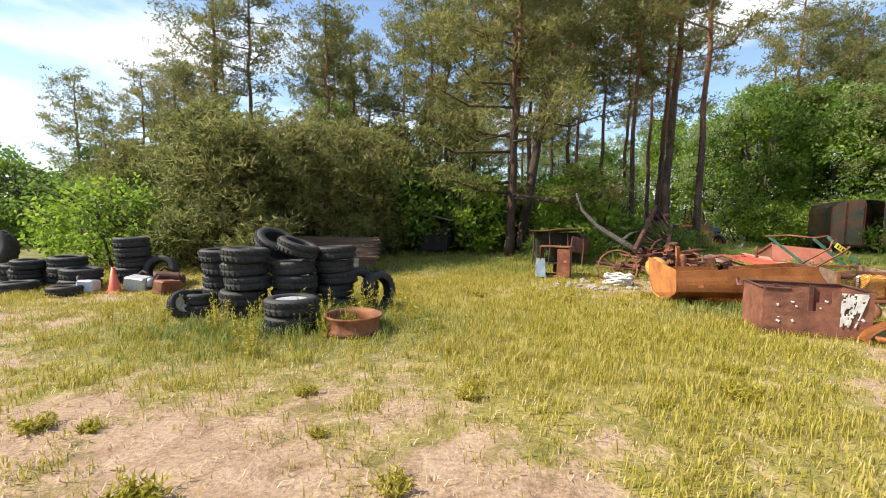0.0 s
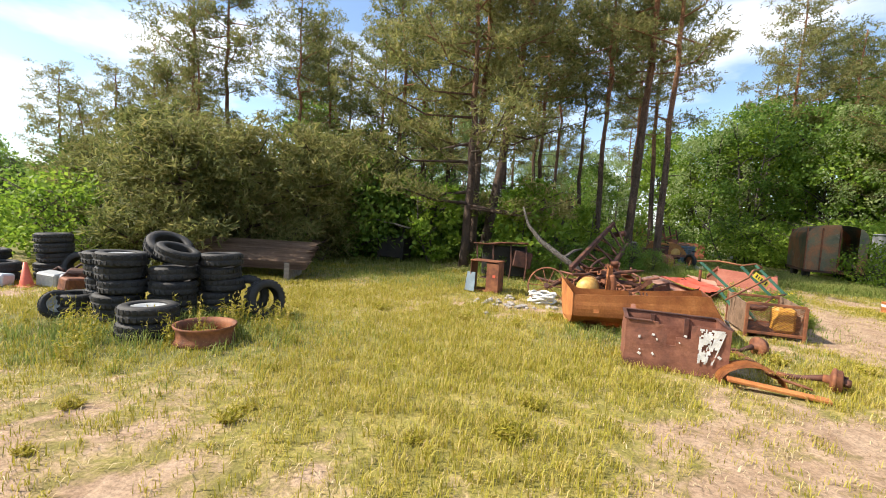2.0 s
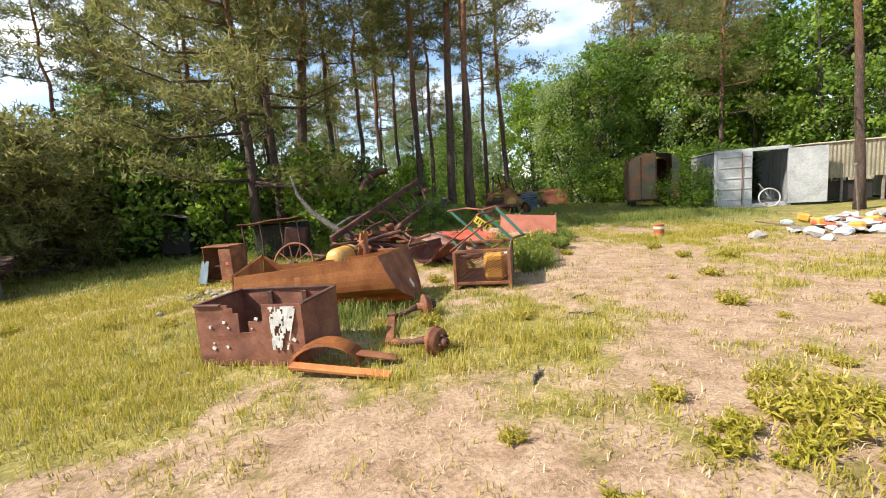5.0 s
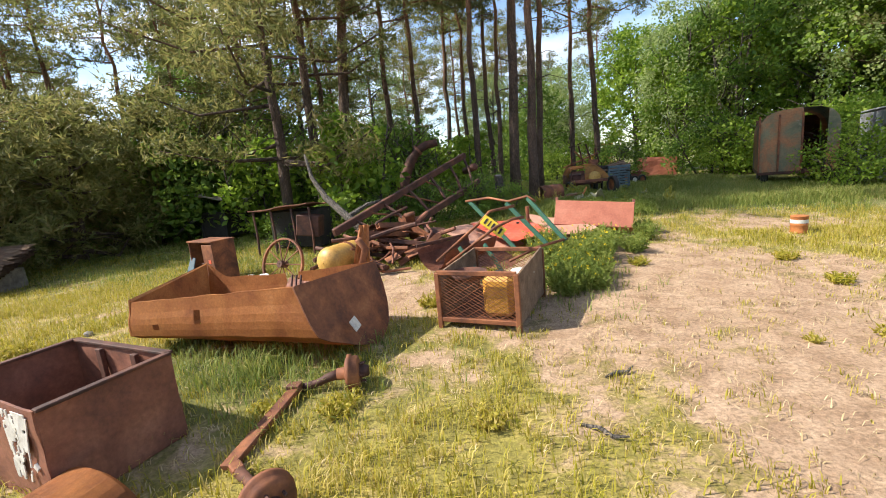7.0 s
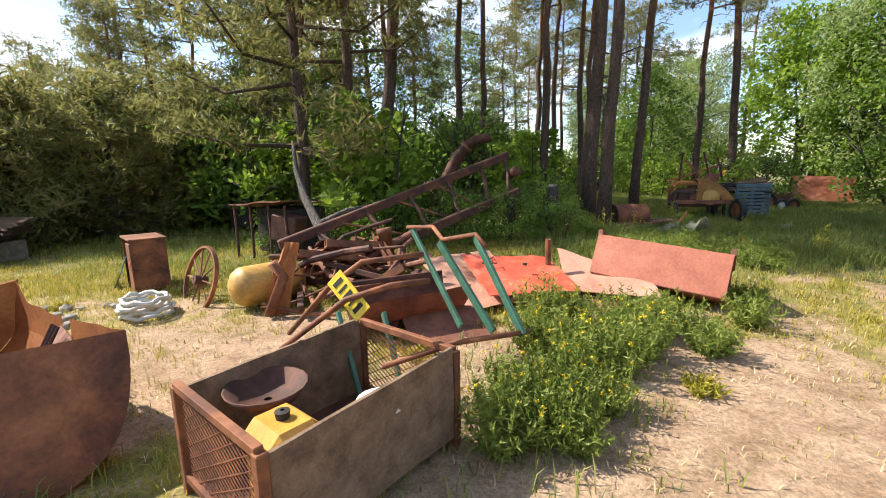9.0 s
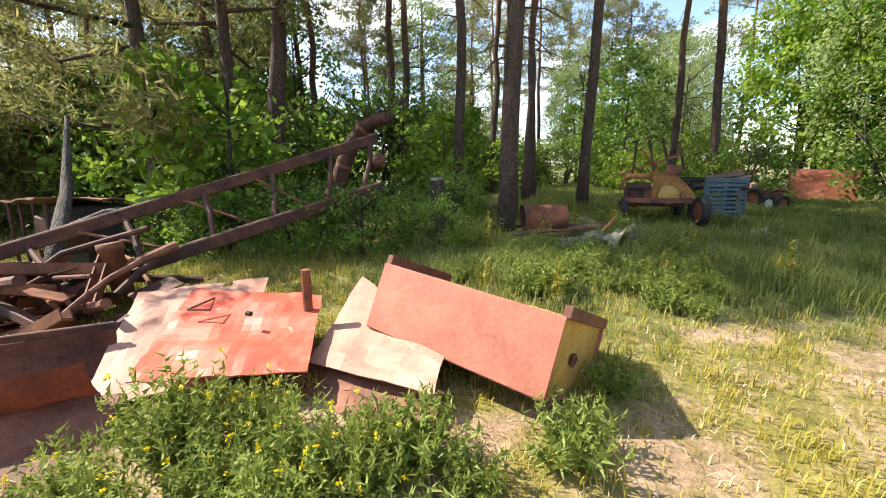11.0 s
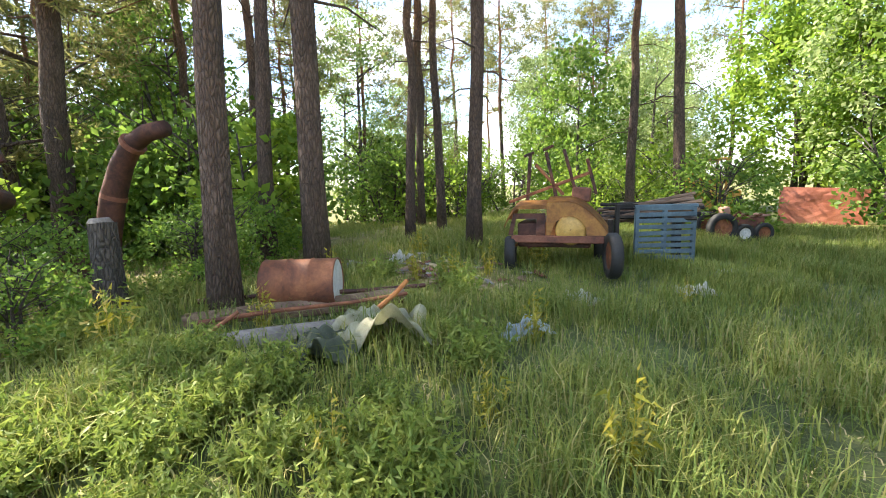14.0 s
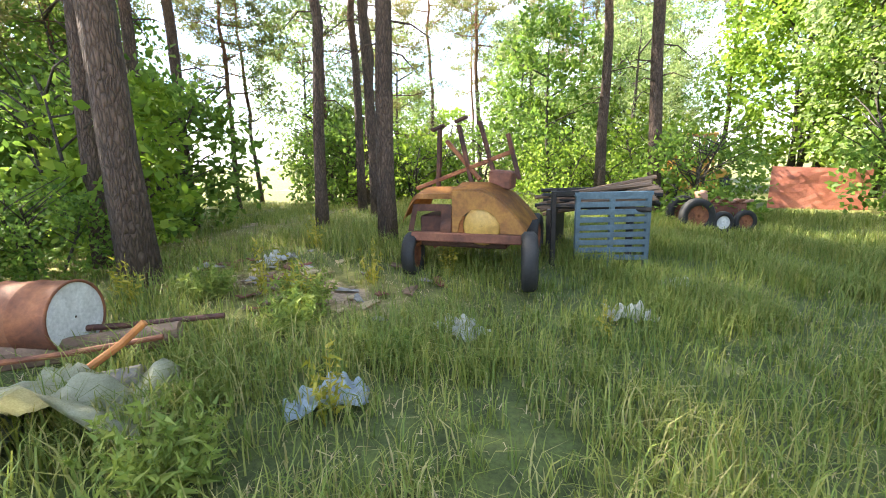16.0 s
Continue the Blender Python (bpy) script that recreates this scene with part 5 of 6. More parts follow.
# brown trough
t = thing("steel_trough", 6.95, 9.95, rise(6.95, 9.95), 48, "dark rusty curved steel trough on the ground", "trough")
bm = bmesh.new()
rows = []
for i in range(9):
    u = i / 8
    rows.append([bm.verts.new(((u - 0.5) * 1.15, 0.34 * math.cos(a) + 0.02 * math.sin(u * 7), 0.4 - 0.36 * math.sin(a) + 0.05 * u)) for a in np.linspace(0.15, math.pi - 0.1, 12)])
for a, b in zip(rows, rows[1:]):
    for j in range(11):
        bm.faces.new((a[j], b[j], b[j + 1], a[j + 1]))
bmesh.ops.solidify(bm, geom=bm.faces[:], thickness=0.01)
part("shell", bm, M_RUST_BROWN, t)
bm = bmesh.new()
add_box(bm, (0, 0.35, 0.4), (1.15, 0.03, 0.05))
part("lip", bm, M_RUST_DARK, t)
loose_sheet("brown_sheet", ((7.3, 9.35, 0.05), (8.0, 9.9, 0.06), (7.6, 10.3, 0.24), (6.95, 9.8, 0.26)), M_RUST_BROWN, "flat brown steel sheet sloping to the ground", 15)

# ---- red sheet-metal bin on its side ----
e1 = Vector((1.4, -0.36, -0.13)).normalized()
e3 = Vector((0.1, 0.16, 0.43))
e3 = (e3 - e1 * e3.dot(e1)).normalized()
e2 = e3.cross(e1)
corner = Vector((9.97, 11.0, 0.32))
t = new("metal_bin")
t.matrix_world = Matrix.Translation(corner) @ Matrix((e1, e2, e3)).transposed().to_4x4()
tagged(t, "red-brown sheet steel bin tipped on its side", "bin")
W, D, H = 1.36, 0.85, 0.46
for name, c, s in (("front_panel", (-W / 2, 0, H / 2), (W, 0.012, H)), ("back_panel", (-W / 2, D, H / 2), (W, 0.012, H)), ("top_panel", (-W / 2, D / 2, H), (W, D, 0.012)), ("bottom_panel", (-W / 2, D / 2, 0), (W, D, 0.012))):
    bm = bmesh.new()
    add_box(bm, c, s, bevel=0.003)
    part(name, bm, M_RED_PRIMER, t)
bm = bmesh.new()
add_box(bm, (-0.03, D / 2, H / 2), (0.012, D, H), bevel=0)
part("end_panel", bm, M_YELLOW, t, "yellowed rusty end plate")
bm = bmesh.new()
add_box(bm, (-W + 0.03, D / 2, H / 2), (0.012, D, H), bevel=0)
part("end_panel", bm, M_RUST_BROWN, t)
for px in (-0.01, -W + 0.01):
    bm = bmesh.new()
    add_box(bm, (px, D / 2, H + 0.035), (0.05, D * 0.95, 0.07), bevel=0.004)
    part("flange", bm, M_RUST_BROWN, t)
bm = bmesh.new()
add_box(bm, (-0.14, D / 2, H + 0.0085), (0.2, D * 0.9, 0.004), bevel=0)
part("worn_strip", bm, M_YELLOW, t, "yellowed worn paint")
bm = bmesh.new()
add_lathe(bm, [(0.035, -0.02), (0.045, 0), (0.02, 0.012), (0.01, 0)], 12, pose(0.0, D * 0.4, H * 0.5, 0, 90, 0))
part("bung", bm, M_RUST_DARK, t)

# ---- bent flue pipe and post ----
t = thing("flue_pipe", 5.1, 16.25, rise(5.1, 16.25), 0, "thick dark rusty bent flue pipe standing up", "pipe")
bm = bmesh.new()
add_tube(bm, [(-0.35, -0.1, 0.0), (-0.3, -0.05, 0.55), (-0.12, 0, 1.15), (0.1, 0.05, 1.6), (0.32, 0.1, 1.88), (0.6, 0.15, 2.02), (0.92, 0.2, 2.06)], [0.18, 0.17, 0.165, 0.15, 0.135, 0.12, 0.11], 16)
part("duct", bm, M_RUST_DARK, t, smooth_faces=True)
for p, q in (((-0.12, 0, 1.12), (-0.1, 0.01, 1.18)), ((0.3, 0.1, 1.86), (0.35, 0.11, 1.9))):
    bm = bmesh.new()
    add_tube(bm, [p, q], 0.172, 16)
    part("collar", bm, M_RUST_BROWN, t)
bm = bmesh.new()
add_box(bm, (-0.45, -0.1, 0.15), (0.5, 0.45, 0.35), bevel=0.03)
part("foot", bm, M_RUST_DARK, t)
t = thing("broken_stump", 7.75, 14.65, rise(7.75, 14.65), 0, "broken grey-brown tree stump in undergrowth", "stump")
bm = bmesh.new()
add_tube(bm, [(0, 0, -0.1), (0.02, 0, 0.4), (0.0, 0.02, 0.82)], [0.15, 0.11, 0.105], 12, 0.08, 3)
part("stump", bm, M_BARK_LEAF, t)
bm = bmesh.new()
add_lathe(bm, [(0.095, 0.82), (0.07, 0.86), (0.02, 0.83)], 12)
part("cut_face", bm, M_WOOD_GREY, t)


# ---- shipping containers ----
def container(name, x, y, rz, mat, label, length=4.2, width=2.35, high=2.15, open_right=True, left_open=0.0):
    t = thing(name, x, y, rise(x, y) - 0.03, rz, label, "container")
    for px, nm in ((0, "side_wall"), (width, "side_wall")):
        bm = bmesh.new()
        n = int(length / 0.09)
        rows = []
        for i in range(n + 1):
            d = (0.0, 0.035, 0.035, 0.0)[i % 4] * (1 if px else -1) * -1
            rows.append([bm.verts.new((px + d, i * length / n, z)) for z in (0.15, high - 0.1)])
        for a, b in zip(rows, rows[1:]):
            bm.faces.new((a[0], b[0], b[1], a[1]))
        bmesh.ops.solidify(bm, geom=bm.faces[:], thickness=0.012)
        part(nm, bm, mat, t)
    for nm, c, s in (("roof", (width / 2, length / 2, high - 0.03), (width, length, 0.05)), ("floor", (width / 2, length / 2, 0.13), (width, length, 0.06)), ("back_wall", (width / 2, length, high / 2), (width, 0.04, high - 0.2)), ("sill", (width / 2, 0, 0.08), (width, 0.12, 0.16)), ("lintel", (width / 2, 0, high - 0.06), (width, 0.12, 0.12)), ("corner_post", (0.05, 0, high / 2), (0.1, 0.12, high)), ("corner_post", (width - 0.05, 0, high / 2), (0.1, 0.12, high))):
        bm = bmesh.new()
        add_box(bm, c, s, bevel=0.01)
        part(nm, bm, mat, t)
    lw = width / 2 - 0.1
    for hx, turn, side in ((0.1, left_open, 1), (width - 0.1, -172 if open_right else 0, -1)):
        hinge = new("door")
        hinge.parent = t
        hinge.matrix_basis = pose(hx, -0.06, 0, 0, 0, -turn if side > 0 else -turn)
        door = hinge
        bm = bmesh.new()
        add_box(bm, (side * lw / 2, 0, high / 2), (lw, 0.04, high - 0.24), bevel=0.005)
        leaf = part("door_leaf", bm, M_GREY_STEEL if mat == M_GREY_STEEL else mat, door)
        for k in range(5):
            bm = bmesh.new()
            add_box(bm, (side * lw / 2, -0.03, 0.35 + k * (high - 0.6) / 4), (lw * 0.92, 0.03, 0.05), bevel=0.008)
            part("rib", bm, mat, door)
        bm = bmesh.new()
        add_tube(bm, [(side * lw * 0.7, -0.06, 0.14), (side * lw * 0.7, -0.06, high - 0.14)], 0.016, 7)
        part("lock_rod", bm, M_RUST, door)
    return t


container("shipping_container", 18.0, 15.7, -27, M_GREY_STEEL, "grey steel shipping container with one door open")
container("shipping_container", 22.9, 12.9, -27, M_PALE_STEEL, "cream and rust steel shipping container, closed", 4.2, 2.4, 2.2, False)
t = thing("pale_shed_wall", 20.5, 14.6, rise(20.5, 14.6), -27, "cream corrugated lean-to between containers", "shed")
bm = bmesh.new()
rows = []
for i in range(41):
    rows.append([bm.verts.new((i * 0.058, 0.02 * (i % 2), z)) for z in (0.85, 2.05)])
for a, b in zip(rows, rows[1:]):
    bm.faces.new((a[0], b[0], b[1], a[1]))
bmesh.ops.solidify(bm, geom=bm.faces[:], thickness=0.01)
part("corrugated_wall", bm, M_PALE_STEEL, t)
bm = bmesh.new()
add_box(bm, (1.16, 0.6, 2.08), (2.4, 1.3, 0.04))
part("roof", bm, M_PALE_STEEL, t)
for px in (0.04, 1.15, 2.28):
    bm = bmesh.new()
    add_box(bm, (px, 0.1, 0.5), (0.07, 0.07, 1.0))
    part("post", bm, M_WOOD_GREY, t)
bm = bmesh.new()
add_box(bm, (1.2, 0.5, 0.4), (1.7, 0.7, 0.65), bevel=0.03)
part("stored_box", bm, M_BLACK, t)

# bicycle wheel in the container's doorway
t = thing("bicycle_wheel", 19.35, 14.72, rise(19.35, 14.72) + 0.33, -27, "pale bicycle wheel leaning in a container doorway", "wheel", rx=82)
bm = bmesh.new()
add_lathe(bm, [(0.3, -0.018), (0.335, -0.012), (0.335, 0.012), (0.3, 0.018)], 28, Matrix(), True)
part("tyre", bm, M_WHITE, t, smooth_faces=True)
for k in range(14):
    bm = bmesh.new()
    a = k * 0.4488
    add_tube(bm, [(0.02 * math.cos(a), 0.02 * math.sin(a), 0), (0.3 * math.cos(a), 0.3 * math.sin(a), 0)], 0.004, 4)
    part("spoke", bm, M_GREY_STEEL, t)
bm = bmesh.new()
add_tube(bm, [(0, 0, -0.05), (-0.15, 0.3, -0.03), (-0.3, 0.5, 0.0)], 0.014, 6)
part("fork", bm, M_GREY_STEEL, t)

# ---- old wagon body ----
t = thing("wagon_body", 15.9, 17.9, rise(15.9, 17.9), -27, "old rounded wagon body in rust and camouflage paint", "wagon")
bm = bmesh.new()
prof = [(0.0, 0.45), (0.0, 1.75), (0.06, 1.98), (0.2, 2.15), (0.45, 2.26), (0.95, 2.3), (1.45, 2.26), (1.7, 2.15), (1.84, 1.98), (1.9, 1.75), (1.9, 0.45)]
rows = [[bm.verts.new((x, y, z)) for x, z in prof] for y in (0, 1.0, 2.0, 3.2)]
for a, b in zip(rows, rows[1:]):
    for j in range(len(prof) - 1):
        bm.faces.new((a[j], a[j + 1], b[j + 1], b[j]))
bmesh.ops.solidify(bm, geom=bm.faces[:], thickness=0.03)
part("shell", bm, M_WAGON, t)
bm = bmesh.new()
front = [bm.verts.new((x, 0.02, z)) for x, z in [(0.0, 0.45), (0.0, 1.75), (0.06, 1.98), (0.2, 2.15), (0.45, 2.26), (0.95, 2.3), (1.05, 2.3), (1.05, 0.45)]]
bm.faces.new(front)
bmesh.ops.triangulate(bm, faces=bm.faces[:])
bmesh.ops.solidify(bm, geom=bm.faces[:], thickness=0.03)
part("end_wall", bm, M_WAGON, t)
bm = bmesh.new()
front = [bm.verts.new((x, 0.02, z)) for x, z in [(1.62, 0.45), (1.62, 2.18), (1.7, 2.15), (1.84, 1.98), (1.9, 1.75), (1.9, 0.45)]]
bm.faces.new(front)
bmesh.ops.triangulate(bm, faces=bm.faces[:])
bmesh.ops.solidify(bm, geom=bm.faces[:], thickness=0.03)
part("end_wall", bm, M_WAGON, t)
bm = bmesh.new()
add_box(bm, (0.95, 1.6, 0.42), (1.9, 3.2, 0.12), bevel=0.01)
part("chassis", bm, M_RUST_DARK, t)
bm = bmesh.new()
add_box(bm, (0.95, 3.15, 1.3), (1.8, 0.04, 1.7))
part("back_wall", bm, M_RUST_DARK, t)
for px in (0.2, 1.7):
    for py in (0.5, 2.6):
        bm = bmesh.new()
        add_lathe(bm, [(0.05, -0.08), (0.3, -0.09), (0.33, -0.05), (0.33, 0.05), (0.3, 0.09), (0.05, 0.08)], 20, pose(px, py, 0.32, 0, 90, 0))
        part("wheel", bm, M_TYRE, t, smooth_faces=True)
for px in (0.02, 0.5, 1.05):
    bm = bmesh.new()
    add_box(bm, (px, -0.03, 1.3), (0.05, 0.05, 1.7))
    part("batten", bm, M_RUST, t)
plant(BUSHES[1], 17.75, 16.9, 0.95, 40, "light green bush before the wagon")
plant(BUSHES[1], 17.5, 16.2, 0.65, 140, "light green bush before the wagon")

# rusty pail on the grass
px, py = 12.6, 10.9
t = thing("rusty_pail", px, py, rise(px, py), 0, "small rusty steel drum with a pale label", "pail")
bm = bmesh.new()
add_lathe(bm, [(0.01, 0), (0.12, 0), (0.125, 0.01), (0.12, 0.03), (0.12, 0.13), (0.126, 0.14), (0.12, 0.15), (0.12, 0.27), (0.128, 0.28), (0.118, 0.29), (0.01, 0.28)], 22)
part("drum", bm, M_RUST_ORANGE, t, smooth_faces=True)
bm = bmesh.new()
add_lathe(bm, [(0.122, 0.17), (0.124, 0.17), (0.124, 0.23), (0.122, 0.23)], 22, Matrix(), True)
part("label_band", bm, M_WHITE, t, "pale paper label")

# ---- heap of rubbish on the east side ----
drng = random.Random(12)
KINDS = [("board", M_WOOD_GREY, "weathered grey board", 0), ("board", M_WOOD_BROWN, "brown broken board", 0), ("plastic_pipe", M_CONE, "orange-red plastic pipe", 1), ("rubble_block", M_STONE, "grey broken concrete lump", 2), ("bag", M_WHITE, "crumpled white plastic bag", 2), ("bag", M_DEBRIS_BLUE, "crumpled pale blue plastic bag", 2), ("sheet", M_GREY_STEEL, "bent grey metal sheet", 3), ("canister", M_PLASTIC_YELLOW, "amber plastic canister", 4)]
for k in range(64):
    name, mat, label, form = KINDS[k % len(KINDS)]
    x = 17.0 + drng.gauss(0, 1.3)
    y = 9.6 + 0.15 * (x - 17) + drng.gauss(0, 0.55)
    z = rise(x, y) + 0.05 + 0.22 * math.exp(-(((x - 17.2) / 1.2) ** 2) - ((y - 9.7) / 0.6) ** 2) * drng.random()
    t = thing(name, x, y, z, drng.uniform(0, 360), label + " in a rubbish heap", "rubbish", "rubbish heap", rx=drng.uniform(-10, 10), ry=drng.uniform(-14, 14))
    bm = bmesh.new()
    if form == 0:
        add_box(bm, (0, 0, 0), (drng.uniform(0.5, 1.5), drng.uniform(0.06, 0.14), 0.03))
    elif form == 1:
        q = drng.uniform(0.3, 0.7)
        add_tube(bm, [(-q, 0, 0.02), (0, 0.04, 0.03), (q, 0, 0.02)], 0.06, 12)
    elif form == 2:
        bmesh.ops.create_icosphere(bm, subdivisions=2, radius=drng.uniform(0.08, 0.19))
        s = drng.random() * 40
        for v in bm.verts:
            v.co *= 1 + 0.45 * noise.noise(v.co * 9 + Vector((s, 0, 0)))
            v.co.z *= 0.65
    elif form == 3:
        add_sheet(bm, (-0.3, -0.2, 0), (0.3, -0.2, 0.05), (0.32, 0.2, 0.02), (-0.28, 0.22, 0.1), 0.008, 6, 0.08, k)
    else:
        add_box(bm, (0, 0, 0.08), (0.28, 0.18, 0.2), bevel=0.04)
    part("body", bm, mat, t)
t = thing("white_tank", 17.6, 9.2, rise(17.6, 9.2) + 0.15, 0, "round white plastic float on a rubbish heap", "float")
bm = bmesh.new()
bmesh.ops.create_uvsphere(bm, u_segments=18, v_segments=12, radius=0.22)
part("ball", bm, M_WHITE, t, smooth_faces=True)
bm = bmesh.new()
add_lathe(bm, [(0.02, 0.2), (0.04, 0.22), (0.04, 0.25), (0.01, 0.26)], 10)
part("neck", bm, M_WHITE, t)
pine_yard = tagged(plant(PINES[1], 19.9, 12.2, 0.95, 15), "lone pine beside the containers with a leaning plank", "tree")
t = thing("leaning_plank", 19.5, 11.9, rise(19.5, 11.9), 30, "pale plank leaning against a pine", "plank", ry=-25)
bm = bmesh.new()
add_box(bm, (0, 0, 0.75), (0.14, 0.04, 1.5))
part("plank", bm, M_WOOD_GREY, t)

# far brown board fence panel
px, py = 15.75, 28.6
t = thing("steel_hoarding", px, py, rise(px, py), -8, "large flat orange-brown rusted panel in the wood", "panel")
bm = bmesh.new()
add_sheet(bm, (0, 0, 0), (2.0, 0, 0), (2.0, 0, 1.02), (0, 0, 1.12), 0.03, 10, 0.03, 3)
part("panel", bm, M_RED_PRIMER, t)
for s in (0.1, 1.0, 1.9):
    bm = bmesh.new()
    add_box(bm, (s, 0.06, 0.48), (0.07, 0.07, 1.0))
    part("post", bm, M_RUST_DARK, t)
plant(BUSHES[0], 18.6, 27.2, 1.2, 10, "dark green bush over a rusty panel")


# ---- small wheels ----
def wheel(parent, c, r, w, turn, rim_mat):
    hub = new("wheel")
    hub.parent = parent
    hub.matrix_basis = pose(*c, 0, 90, turn)
    bm = bmesh.new()
    add_lathe(bm, [(r * 0.6, -w * 0.4), (r * 0.9, -w * 0.5), (r, -w * 0.3), (r, w * 0.3), (r * 0.9, w * 0.5), (r * 0.6, w * 0.4)], 26, Matrix(), True)
    part("tyre", bm, M_TYRE, hub, smooth_faces=True)
    bm = bmesh.new()
    add_lathe(bm, [(r * 0.62, -w * 0.35), (r * 0.5, -w * 0.2), (r * 0.2, -w * 0.25), (0.02, -w * 0.3), (0.02, w * 0.3), (r * 0.2, w * 0.25), (r * 0.5, w * 0.2), (r * 0.62, w * 0.35)], 22)
    part("rim", bm, rim_mat, hub, smooth_faces=True)
    return hub


# ---- old baler ----
t = thing("hay_baler", 10.85, 18.55, rise(10.85, 18.55) - 0.02, 4, "old rusty yellow-orange hay baler with mudguards", "baler")
bm = bmesh.new()
add_box(bm, (0.05, 0.0, 0.5), (1.25, 0.1, 0.1), bevel=0.01)
part("front_beam", bm, M_RUST_BROWN, t)
bm = bmesh.new()
add_box(bm, (0.0, 0.75, 0.55), (1.0, 1.4, 0.35), bevel=0.02)
part("chassis", bm, M_RUST_DARK, t)
for name, x0, x1, z1, seed in (("mudguard", -0.68, -0.08, 0.97, 1), ("hood", -0.08, 0.72, 1.02, 2)):
    bm = bmesh.new()
    n = 14
    rows = []
    for i in range(n + 1):
        u = i / n
        x = x0 + (x1 - x0) * u
        if name == "hood":
            z = z1 - 0.42 * max(0, u - 0.35) ** 1.8 / 0.65**1.8
        else:
            z = z1 - 0.28 * max(0, 0.3 - u) ** 1.6 / 0.3**1.6
        rows.append([bm.verts.new((x, -0.02, z - 0.05)), bm.verts.new((x, 0.0, z)), bm.verts.new((x, 0.35, z + 0.06)), bm.verts.new((x, 0.75, z + 0.02))])
    for a, b in zip(rows, rows[1:]):
        for j in range(3):
            bm.faces.new((a[j], b[j], b[j + 1], a[j + 1]))
    bmesh.ops.solidify(bm, geom=bm.faces[:], thickness=0.012)
    part(name, bm, M_ORANGE_PAINT, t)
bm = bmesh.new()
face = []
for i in range(17):
    u = i / 16
    face.append((-0.08 + 0.8 * u, 1.0 - 0.42 * max(0, u - 0.35) ** 1.8 / 0.65**1.8))
face += [(0.72, 0.56), (0.45, 0.56)] + [(0.22 + 0.24 * math.cos(a), 0.56 + 0.26 * math.sin(a)) for a in np.linspace(0.0, math.pi, 9)][1:] + [(-0.08, 0.56)]
bm.faces.new([bm.verts.new((x, -0.03, z)) for x, z in face])
bmesh.ops.triangulate(bm, faces=bm.faces[:])
bmesh.ops.solidify(bm, geom=bm.faces[:], thickness=0.012)
part("side_panel", bm, M_ORANGE_PAINT, t)
bm = bmesh.new()
add_lathe(bm, [(0.01, 0), (0.19, 0.0), (0.21, 0.02), (0.19, 0.04), (0.01, 0.04)], 22, pose(0.24, 0.02, 0.63, 90, 0, 0))
part("flywheel", bm, M_YELLOW, t, smooth_faces=True)
bm = bmesh.new()
add_box(bm, (-0.08, 0.03, 0.64), (0.25, 0.06, 0.2), bevel=0.02)
part("gear_cover", bm, M_RUST_ORANGE, t)
bm = bmesh.new()
add_sheet(bm, (-0.62, -0.02, 0.55), (-0.1, -0.02, 0.55), (-0.1, 0.0, 0.86), (-0.55, 0.0, 0.86), 0.01, 8, 0.02, 4, lambda u, v: abs(u - 0.45) > 0.28 or v > 0.8)
part("inner_panel", bm, M_RUST_DARK, t)
for x0, z0, x1, z1 in ((-0.7, 1.0, 0.45, 1.4), (0.0, 1.05, -0.15, 1.72), (0.28, 1.1, 0.1, 1.75), (0.55, 1.1, 0.42, 1.6), (-0.42, 1.0, -0.38, 1.7), (-0.3, 1.55, 0.1, 1.1)):
    bm = bmesh.new()
    add_box(bm, ((x0 + x1) / 2, 0.45, (z0 + z1) / 2), (0.045, 0.06, math.hypot(x1 - x0, z1 - z0)), (0, math.degrees(math.atan2(x1 - x0, z1 - z0)), 0), 0.005)
    part("lever", bm, M_RUST if z1 < 1.5 else M_RUST_DARK, t)
for x, z in ((-0.4, 1.7), (-0.12, 1.78)):
    bm = bmesh.new()
    add_box(bm, (x, 0.45, z), (0.16, 0.08, 0.035), (0, -20, 0))
    part("lever_head", bm, M_RUST_DARK, t)
bm = bmesh.new()
add_box(bm, (0.35, 0.5, 1.1), (0.26, 0.3, 0.2), (0, 6, 0), 0.02)
part("knotter_box", bm, M_RUST_BROWN, t)
for k in range(4):
    bm = bmesh.new()
    add_tube(bm, [(-0.6 + 0.12 * k, 0.1, 0.36 + 0.05 * (k % 2)), (-0.3 + 0.1 * k, 0.12, 0.5), (0.1 + 0.1 * k, 0.1, 0.42)], 0.022, 6)
    part("linkage", bm, M_RUST, t)
wheel(t, (-0.6, 0.05, 0.27), 0.26, 0.15, 8, M_RUST)
wheel(t, (0.78, -0.2, 0.32), 0.3, 0.15, 12, M_RUST)
wheel(t, (0.6, 1.3, 0.32), 0.3, 0.16, 0, M_RUST)
for k in range(16):
    a = -0.35 + 0.045 * k
    q = thing("fence_stake", 12.0 + 0.04 * (k % 4), 20.2 + 0.05 * k, rise(12, 20.4) + 0.72 + 0.05 * (k % 5), 170 + 6 * (k % 5), "dark weathered wooden stake on a pile", "stake", "pile of stakes", ry=6 * (k % 3))
    bm = bmesh.new()
    add_tube(bm, [(-0.75, 0, 0), (0, 0.01, 0.01), (0.75, 0, 0)], [0.03, 0.034, 0.028], 6, 0.1, k)
    part("stake", bm, M_WOOD_BROWN if k % 3 else M_BLACK, q)
t = thing("stake_trestle", 12.0, 20.6, rise(12, 20.6), 0, "dark trestle that carries wooden stakes", "trestle")
for px in (-0.5, 0.5):
    bm = bmesh.new()
    add_box(bm, (px, 0, 0.34), (0.08, 1.0, 0.7))
    part("leg", bm, M_BLACK, t)

